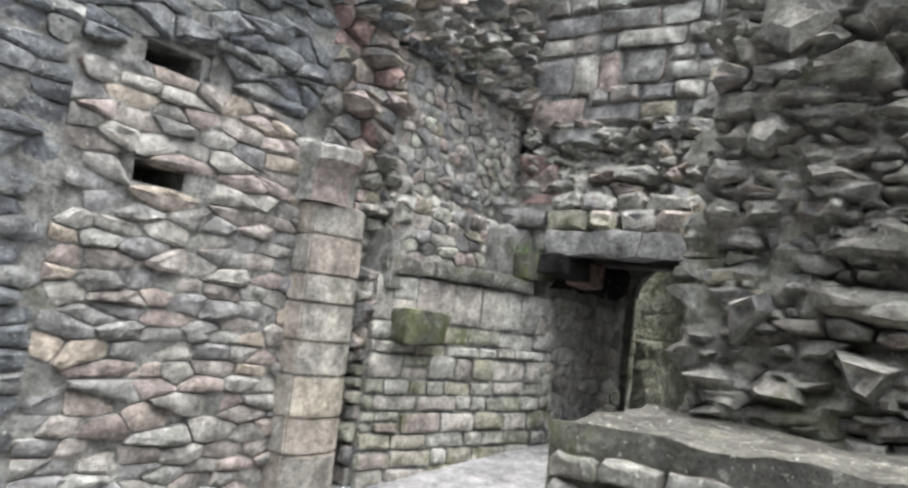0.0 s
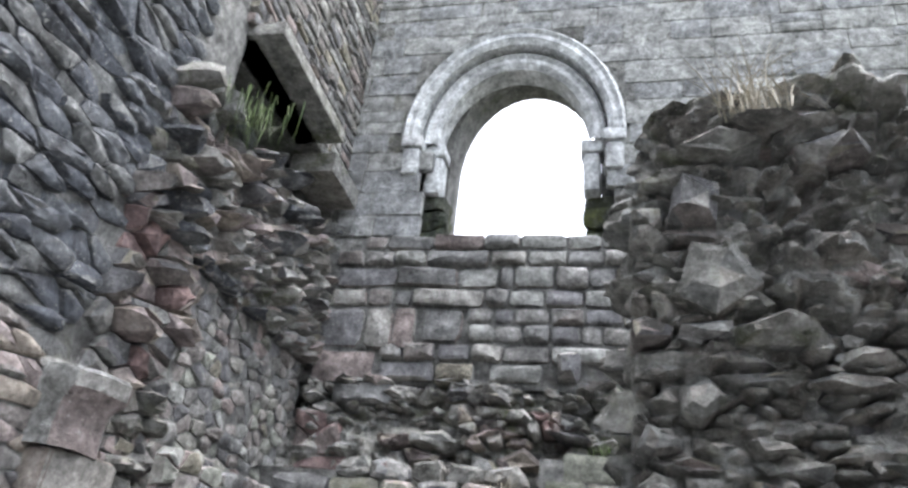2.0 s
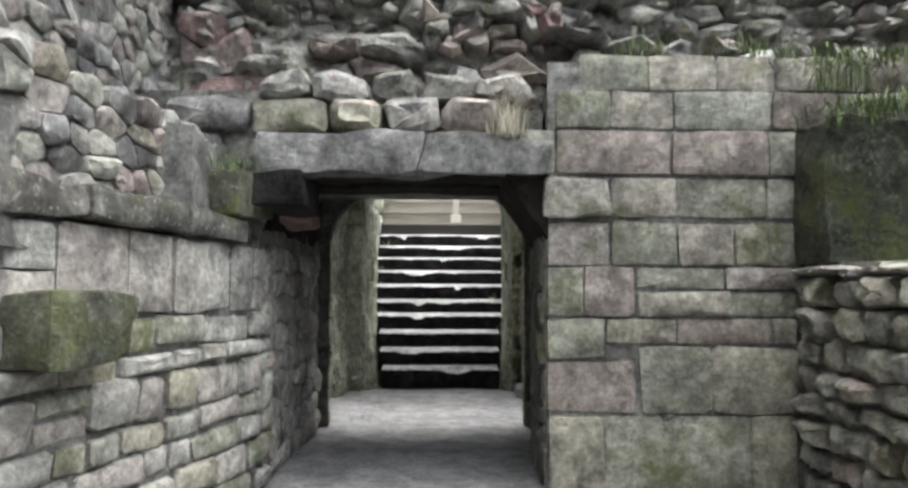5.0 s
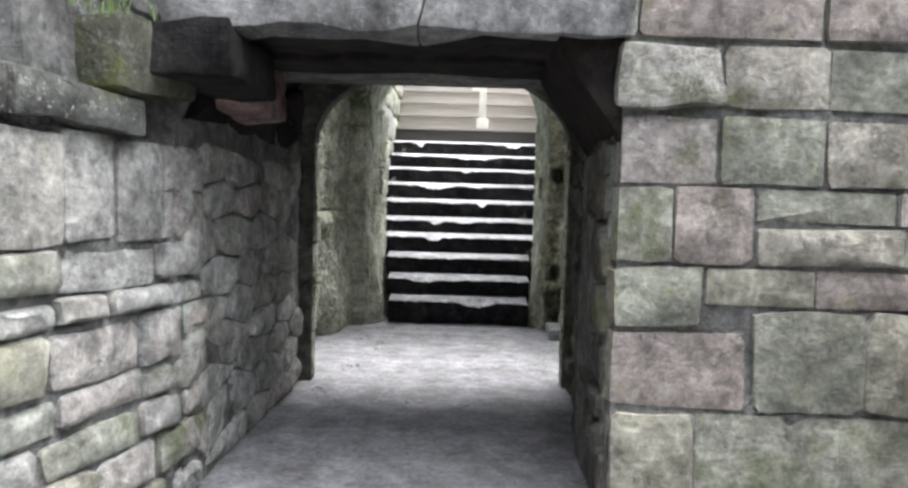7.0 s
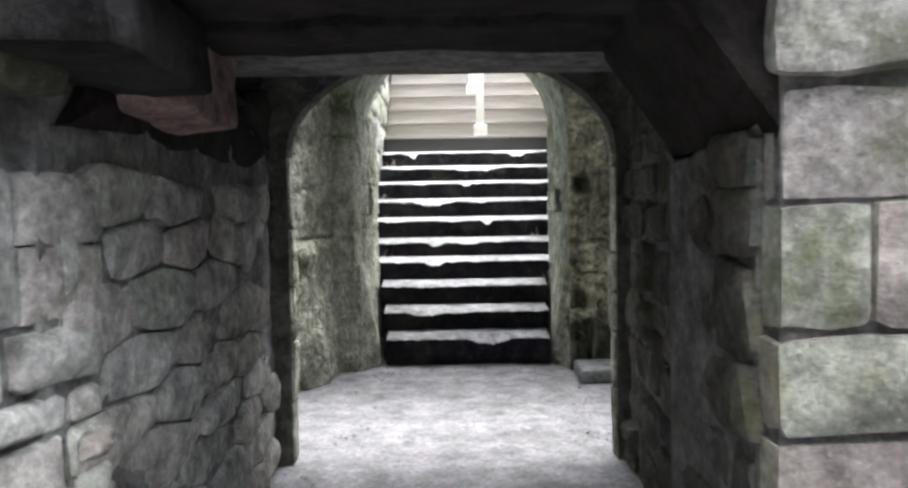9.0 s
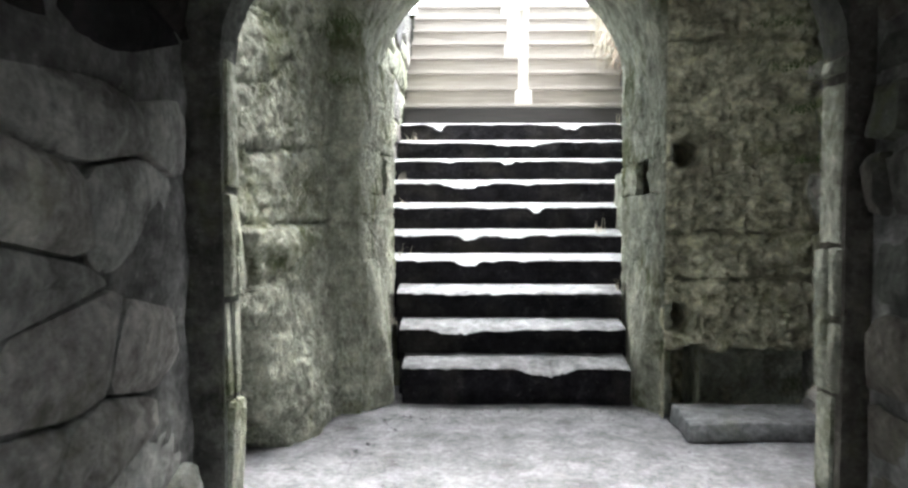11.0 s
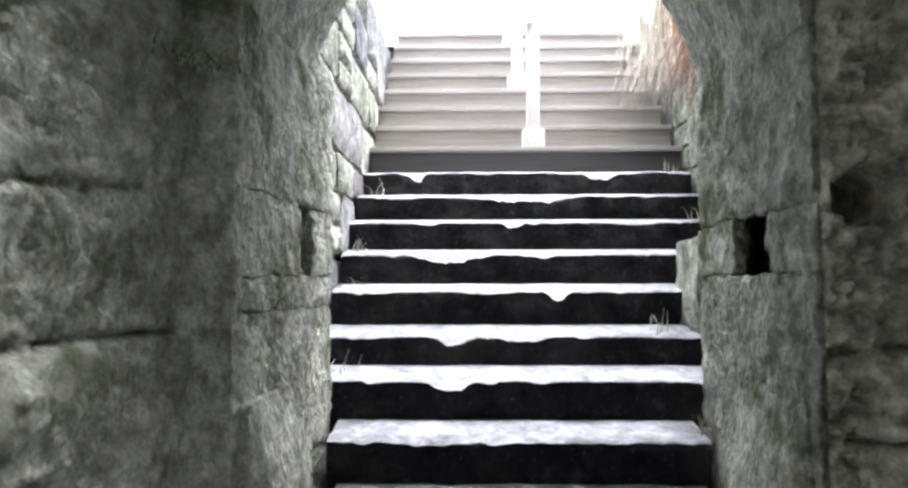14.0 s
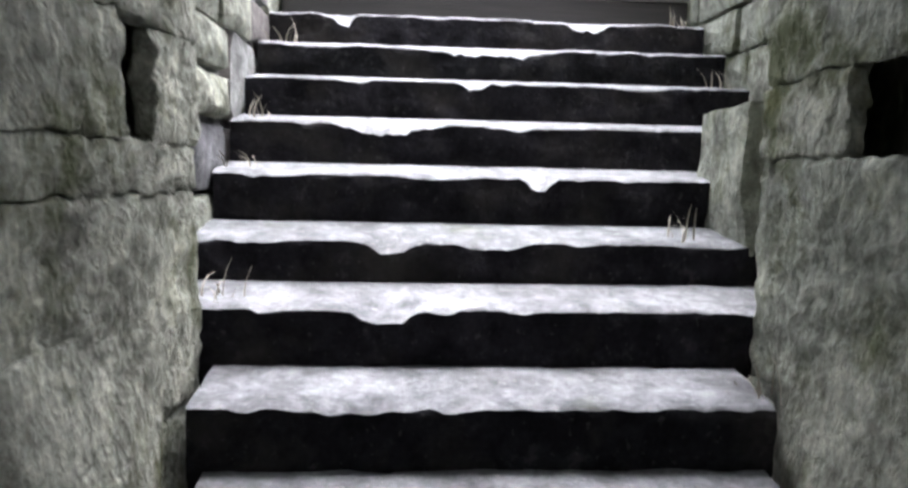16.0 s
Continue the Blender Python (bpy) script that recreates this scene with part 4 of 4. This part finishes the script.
# unseen upper wall, raised to 7.3 to hold sky light off the risers
arch3 = arch_wall("wall_stair_arch", "tooled sandstone arch at the foot of the stair", M_TOOLED, -5.0, 1.5, 12.06, 12.90, 0, 7.3, -2.21, 0.93, 2.2, 0.9, back=0.24)
bm = bmesh.new()
arch_pieces(bm, -5.0, -1.03, 11.80, 12.06, 0, 7.3, -2.21, 0.93, 2.2, 0.9, back=0.24)
part("arch_front", bm, M_TOOLED, arch3)
bm = bmesh.new()
NX, NZ = 64, 210
HOLES = ((-1.15, 1.62, 0.085), (-1.19, 0.61, 0.085))
skin = []
for j in range(NZ + 1):
    for i in range(NX + 1):
        x, z = -1.27 + 1.0 * i / NX, 3.4 * j / NZ
        d = 0.06 * noise.noise((x * 3, z * 3, 4)) + 0.05 * noise.noise((x * 9, z * 8, 1)) + 0.055 * noise.noise((x * 20, z * 22, 8)) + 0.03 * noise.noise((x * 41, z * 40, 5))
        for bed, wob in ((1.14, 0.02), (0.86, 0.03), (2.3, 0.03)):
            d -= 0.05 * math.exp(-((z - bed - wob * noise.noise((x * 5, bed, 0))) / 0.014) ** 2)
        d -= 0.38 * min(1.0, max(0.0, (0.44 + 0.06 * noise.noise((x * 6, 0, 9)) - z) / 0.07))
        for hx, hz, hr in HOLES:
            q = math.hypot(x - hx, z - hz) / hr
            if q < 1.15:
                d += -0.45 * min(1.0, max(0.0, (1.15 - q) / 0.3))
        if i == 0:
            d = 0
        skin.append(bm.verts.new((x, 11.72 - d, z)))
for j in range(NZ):
    for i in range(NX):
        a = j * (NX + 1) + i
        bm.faces.new((skin[a], skin[a + 1], skin[a + NX + 2], skin[a + NX + 1]))
part("rock_face", bm, M_ROCK, arch3, "pitted green and brown rock face")
for x0, x1, slant, rows_ in ((-3.09, -3.03, -0.11, ((0.0, 0.62, 11.80, 12.9), (0.625, 1.25, 11.80, 12.9), (1.255, 1.38, 11.80, 12.9), (1.385, 1.68, 11.80, 12.46), (1.385, 1.68, 12.62, 12.9), (1.685, 2.3, 11.80, 12.9))),
                             (-1.29, -1.235, 0.03, ((0.0, 0.7, 11.80, 12.9), (0.705, 1.38, 11.80, 12.9), (1.385, 1.61, 11.80, 12.15), (1.385, 1.61, 12.46, 12.9), (1.615, 2.3, 11.80, 12.9)))):
    for z0, z1, y0, y1 in rows_:
        ob = carved("jamb_stone", (x0, x1, y0, y1, z0, z1), M_TOOLED, arch3, 0.01, 0.006, seg=0.03, chisel=0.016)
        for v in ob.data.vertices:
            v.co.x += slant * (12.9 - v.co.y) / 1.1
boxes("jamb_return", [(-3.46, -3.145, 11.795, 11.87, 0, 2.3)], M_TOOLED, arch3)
boxes("jamb_back", [(-3.4, -3.06, 12.84, 12.9, 0, 2.3), (-1.26, -0.95, 12.84, 12.9, 0, 2.3)], M_TOOLED, arch3)

# ---- the worn stone stair ----
STEP_TOPS = (0.24, 0.452, 0.672, 0.896, 1.086, 1.312, 1.528, 1.744, 1.948, 2.15)
# chips broken out of the nosings: step, where, half width, depth
CHIPS = ((0, -1.95, 0.16, 0.05), (1, -2.55, 0.15, 0.03), (3, -2.47, 0.09, 0.04), (4, -2.45, 0.08, 0.045), (4, -2.10, 0.12, 0.03), (5, -1.89, 0.05, 0.06), (6, -2.50, 0.16, 0.05), (7, -2.10, 0.06, 0.04), (8, -2.0, 0.3, 0.04), (9, -2.75, 0.05, 0.07), (9, -1.45, 0.1, 0.05))


def stair_step(k):
    z1 = STEP_TOPS[k]
    y0 = 12.03 + 0.29 * k
    x0, x1 = (-2.9 - 0.045 * k, -1.40 + 0.03 * k) if y0 < 12.85 else (-3.14, -0.80)
    bm = bmesh.new()
    n, prof = 90, []
    for i in range(n + 1):
        x = x0 + (x1 - x0) * i / n
        dip = max(0.0, noise.noise((x * 2.6, k * 3.7, 0.0)) - 0.1) * 0.03 + max(0.0, noise.noise((x * 9.0, k * 5.1, 3.0)) - 0.2) * 0.03 + 0.006 * noise.noise((x * 24.0, k * 2.3, 1.0))
        for step_, at_, half, deep in CHIPS:
            if step_ == k and abs(x - at_) < half * 1.4:
                dip += deep * (0.5 - 0.5 * math.cos(math.pi * min(1.0, max(0.0, 1.4 - abs(x - at_) / half)))) * (0.8 + 0.4 * noise.noise((x * 30, k, 2)))
        front = 0.016 * noise.noise((x * 5.0, k * 2.0, 9.0))
        zb = max(0.0, z1 - 0.5)
        col = [(x, y0 + front, zb)]
        for q in range(9):
            z = z1 - 0.22 + (0.216 - dip) * q / 8
            col.append((x, y0 + front + 0.012 * noise.noise((x * 7, z * 11, k)) + 0.010 * noise.noise((x * 19, z * 23, k)) + (0.012 if q < 1 else 0), z))
        grit = 0.004 * noise.noise((x * 21, k * 3.3, 4))
        col += [(x, y0 + 0.016 + front + dip * 0.3, z1 + 0.006 - dip * 0.8), (x, y0 + 0.07 + dip * 0.8, z1 + 0.016 - dip * 0.35 + grit), (x, y0 + 0.14, z1 + 0.02 - grit), (x, y0 + 0.2, z1 + 0.034 + grit), (x, y0 + 0.36, z1 + 0.052)]
        prof.append([bm.verts.new(p) for p in col])
    for a, b in zip(prof, prof[1:]):
        for j in range(len(a) - 1):
            bm.faces.new((a[j], b[j], b[j + 1], a[j + 1]))
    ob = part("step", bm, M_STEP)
    # second slot: risers coloured dark for shade, treads keep the step stone
    ob.data.materials.append(M_RISER_SHADE)
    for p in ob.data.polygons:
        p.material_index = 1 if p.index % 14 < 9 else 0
    return tagged(ob, "worn hollowed grey stone step with riser toned dark for shade", "step", "stone stair steps", "structure")


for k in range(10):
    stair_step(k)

carved("jamb_quoin", (-1.205, -0.80, 13.20, 13.62, 1.0, 1.60), M_TOOLED, arch3, 0.03, 0.012, "mossy upright quoin at the end of the steps", seg=0.06, chisel=0.01)

# the jambs thicken towards the floor beside the lowest steps
for sx, foot, top in ((-3.16, -2.94, -3.10), (-1.22, -1.39, -1.27)):
    ob = carved("jamb_foot", (min(sx, foot), max(sx, foot), 11.86, 12.86, 0.0, 0.95), M_TOOLED, arch3, 0.01, 0.004, seg=0.05, chisel=0.014)
    for v in ob.data.vertices:
        side = (v.co.x - sx) / (foot - sx)
        back = max(0.0, (v.co.y - 12.0) / 0.86)
        front = max(0.0, min(1.0, (12.06 - v.co.y) / 0.18))
        v.co.x = sx + side * ((foot - sx) + (top - foot) * min(1.0, max(back, front, max(0.0, v.co.z) / 0.95)))

# side walls of the open stair
sides = thing("wall_stair", "pale stone side walls of the open stair", "wall", "structure")
boxes("wall_core", [(-4.5, -3.20, 12.9, 17.5, 0, 3.3), (-0.7, 1.5, 12.9, 17.5, 0, 3.0), (-4.5, -3.2, 15.2, 17.5, 3.3, 3.75), (-0.7, 1.5, 15.2, 17.5, 3.0, 3.65), (-4.5, 1.5, 17.3, 17.5, 3.0, 3.9)], M_MORTAR, sides)
lay(sides, Face(-3.2, 12.92, 0, 1, 1, 0), courses(0, 4.2, 0.6, 3.3, (0.22, 0.42), (0.4, 0.8)), "coursed", [M_COURSED, M_TOOLED], (0.05, 0.08), gap=0.004, roll=1.5, lean=2)
lay(sides, Face(-0.7, 12.92, 0, 1, -1, 0), courses(0, 2.4, 0.6, 2.9, (0.22, 0.42), (0.4, 0.8)), "ashlar", [M_TOOLED], (0.03, 0.07), roll=1.5, lean=2)


sheet("bank_ground", -30, 30, 17.15, 60, 3.9, 1.5, 0.1, M_TURF, "grassy ground above the stair", "ground")
sheet("bank_left", -9, -3.25, 12.95, 17.4, 3.4, 0.2, 0.12, M_TURF, "grassy bank beside the stair", "ground", lambda x, y: 2.95 + 0.2 * (y - 13) * 0.9)
sheet("bank_right", -0.75, 6, 12.95, 17.4, 3.4, 0.2, 0.12, M_TURF, "grassy bank beside the stair", "ground", lambda x, y: 2.95 + 0.2 * (y - 13) * 0.9)

# ---- wooden steps and handrail posts ----
def wooden_step(k):
    root = thing("wooden_step", "weathered grey timber step with overhanging tread", "step", "", "wooden steps", (0, 15.0 + 0.28 * k, 2.18 + 0.225 * k))
    x0, x1 = -3.14, -0.76
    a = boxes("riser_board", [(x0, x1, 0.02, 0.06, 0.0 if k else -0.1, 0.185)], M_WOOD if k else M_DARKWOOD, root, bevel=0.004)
    b = boxes("tread_board", [(x0, x1, -0.02, 0.14, 0.187, 0.225), (x0, x1, 0.147, 0.31, 0.187, 0.222)], M_WOOD, root, bevel=0.006)
    boxes("bearer", [(x0 + 0.05, x0 + 0.11, 0.07, 0.28, -0.3, 0.18)], M_WOOD, root)
    boxes("bearer", [(x1 - 0.11, x1 - 0.05, 0.07, 0.28, -0.3, 0.18)], M_WOOD, root)


for k in range(8):
    wooden_step(k)


def rail_post(x, y, z):
    root = thing("handrail_post", "pale square timber handrail post with base block", "post", "", "handrail posts", (x, y, z))
    boxes("post", [(-0.05, 0.05, -0.05, 0.05, 0.0, 1.1)], M_POST, root, bevel=0.008)
    boxes("base_block", [(-0.085, 0.085, -0.07, 0.07, 0.0, 0.15)], M_POST, root, bevel=0.01)


rail_post(-1.88, 15.10, 2.405)
rail_post(-1.95, 15.95, 3.08)
rail_post(-1.95, 16.8, 3.755)
rail = thing("handrail", "pale timber handrail on posts over the wooden steps", "handrail", at=(-1.92, 15.1, 3.45))
bm = bmesh.new()
v = box(bm, -0.05, 0.05, -0.1, 1.75, 0.0, 0.06)
for w in v:
    w.co.z += (w.co.y) * 0.80
part("rail", bm, M_POST, rail)

# ---- window dressings ----
def arch_ring(name, parent, cx, zc, r, w, y0, y1, material, rise=1.0, n=28):
    bm = bmesh.new()
    prev = None
    for i in range(n + 1):
        a = math.pi * i / n
        c, s = -math.cos(a), math.sin(a) * rise
        prof = [(r, y1), (r, y0 + 0.05), (r + w * 0.3, y0), (r + w * 0.6, y0 + 0.02), (r + w * 0.8, y0 - 0.02), (r + w, y0 + 0.03), (r + w, y1)]
        cur = [bm.verts.new((cx + c * q, y_, zc + s * q)) for q, y_ in prof]
        if prev:
            for k in range(len(prof) - 1):
                bm.faces.new((prev[k], prev[k + 1], cur[k + 1], cur[k]))
        prev = cur
    return part(name, bm, material, parent)


window = thing("window_1", "pale moulded stone window arch with broken jambs", "window", "structure")
arch_ring("outer_moulding", window, -2.05, 6.5, 1.12, 0.20, 7.50, 7.75, M_DRESSED, 1.26)
arch_ring("inner_moulding", window, -2.05, 6.5, 0.90, 0.20, 7.66, 8.0, M_DRESSED, 1.26)
for sx in (-1, 1):
    for dx, y0, zb in ((1.18, 7.50, 6.0), (0.93, 7.72, 5.85)):
        x = -2.05 + sx * dx
        carved("capital", (x - 0.13, x + 0.13, y0, y0 + 0.3, 6.36, 6.52), M_DRESSED, window, 0.04, 0.008)
        carved("jamb_shaft", (x - 0.10, x + 0.10, y0 + 0.03, y0 + 0.3, zb, 6.36), M_DRESSED, window, 0.05, 0.01)
    x = -2.01 + sx * 1.0
    # dark stone colour paints the shade of the recess behind the broken shafts
    for i in range(4):
        carved("jamb_stone", (x - 0.19 - RNG.uniform(0, 0.06), x + 0.19 + RNG.uniform(0, 0.06), 7.84 + RNG.uniform(0, 0.08), 8.2, 5.0 + 0.22 * i, 5.21 + 0.22 * i), M_MOSSY_SHADE, window, 0.04, 0.03)

# ---- sign board in the chamber ----
sign = thing("sign_board", "small varnished wooden sign board with pale lettering", "sign", at=(-0.95, 11.56, 2.535))
boxes("board", [(-0.36, 0.36, -0.02, 0.01, 0.0, 0.26)], M_SIGN, sign, bevel=0.006)
boxes("lettering", [(-0.17 + 0.05 * i, -0.135 + 0.05 * i, -0.024, -0.019, 0.04, 0.075) for i in range(7)], M_LETTER, sign, bevel=0)

# ---- plants ----
tuft("grass_tuft", (-1.78, 7.0, 2.2), 110, 0.46, M_STRAW, "dry straw grass tuft over the doorway", 0.12, 0.9)
tuft("grass_tuft", (-3.35, 6.7, 1.92), 40, 0.14, M_GRASS, "small green plant on the plinth block", 0.16, 0.8, "plant")
tuft("grass_tuft", (-0.2, 3.62, 3.55), 90, 0.36, M_STRAW, "dry grass tuft on the pier", 0.14, 1.2)
for x, y_ in ((-0.82, 13.3), (-0.82, 13.6), (-0.84, 13.95), (-0.84, 14.3), (-0.86, 14.7), (-0.86, 15.1), (-0.88, 15.6)):
    tuft("hanging_stems", (x, y_, 3.15 + 0.18 * (y_ - 13)), 170, 0.95, M_ROOT if y_ < 14.4 else M_STRAW, "dead stems and grass hanging over the stair wall", 0.22, 0.5, "plant", -1.0)
for x, y_ in ((-3.25, 13.6), (-3.25, 14.4), (-3.3, 15.2), (-0.7, 14.0), (-0.65, 15.5)):
    tuft("grass_tuft", (x, y_, 3.2 + 0.18 * (y_ - 13)), 120, 0.45, M_STRAW, "pale grass on top of the stair wall", 0.35, 0.9)

for x, y_, zz, ln in ((-3.28, 11.72, 2.05, 0.12), (-3.32, 11.6, 2.3, 0.14), (-3.2, 11.76, 2.4, 0.12), (-0.55, 11.6, 2.1, 0.14), (-0.5, 11.58, 1.85, 0.12), (-0.62, 11.6, 2.35, 0.14), (-0.45, 11.5, 1.55, 0.12)):
    tuft("fern_tuft", (x, y_, zz), 90, ln, M_GRASS, "small green fern growing out of the damp rock", 0.2, 1.1, "plant", 0.5)
tuft("hanging_ivy", (-3.72, 4.95, 4.95), 90, 0.5, M_GRASS, "green trailing plant on the broken springing", 0.3, 0.6, "plant", -1.0)
for x, y_, zz, ln in ((-0.2, 7.02, 2.74, 0.16), (0.25, 6.95, 2.5, 0.22), (0.5, 6.9, 2.3, 0.25), (0.2, 6.75, 2.2, 0.2), (-0.9, 7.02, 2.74, 0.12)):
    tuft("grass_tuft", (x, y_, zz), 70, ln, M_GRASS, "green weeds on the ledge by the doorway", 0.22, 0.9, "plant")
for x, y_, zz in ((0.25, 7.0, 2.72), (0.6, 7.0, 2.75), (0.95, 6.95, 2.7), (0.4, 6.85, 2.4), (0.75, 6.8, 2.45), (1.05, 6.7, 2.4)):
    tuft("hanging_weeds", (x, y_, zz), 170, 0.34, M_GRASS, "dark green weeds trailing over the wall top", 0.3, 1.2, "plant", -0.5)
for k, x in ((1, -2.98), (3, -3.0), (5, -3.04), (6, -3.04), (8, -3.04), (2, -1.36), (4, -1.4), (7, -0.9), (9, -0.9)):
    tuft("straw_sprig", (x, 12.13 + 0.29 * k, STEP_TOPS[k] + 0.01), 9, 0.15, M_STRAW, "dry straw sprigs at the end of a step", 0.08, 0.9)


def pebbles(name, spots, label):
    """Loose grit and small stones, too many to count."""
    r = random.Random(11)
    verts, faces = [], []
    for x0, x1, y0, y1, z, count in spots:
        for _ in range(count):
            sc, k, at = r.uniform(0.005, 0.016), len(verts), Vector((r.uniform(x0, x1), r.uniform(y0, y1), z + 0.004))
            verts += [at + Vector((x * sc * r.uniform(0.5, 1.2), y_ * sc * r.uniform(0.5, 1.2), q * sc * r.uniform(0.4, 0.8))) for x, y_, q in ((1, 0, 0), (0.3, 1, 0), (-0.8, 0.6, 0), (-0.7, -0.7, 0), (0.4, -1, 0), (0, 0, 1), (0, 0, -1))]
            faces += [f for i in range(5) for f in ((k + i, k + (i + 1) % 5, k + 5), (k + (i + 1) % 5, k + i, k + 6))]
    me = bpy.data.meshes.new(name)
    me.from_pydata(verts, [], faces)
    me.materials.append(M_GROUND)
    tagged(new(name, me), label, "gravel", "", "stuff")


pebbles("loose_grit", [(-3.1, -2.8, 9.7, 11.9, 0, 70), (-1.7, -1.3, 9.7, 11.2, 0, 70), (-3.0, -1.3, 11.6, 11.98, 0, 110), (-3.2, -1.6, 7.2, 9.4, 0, 90), (-3.25, -3.0, 7.3, 9.4, 0, 60)], "loose grit and pebbles on the floor")
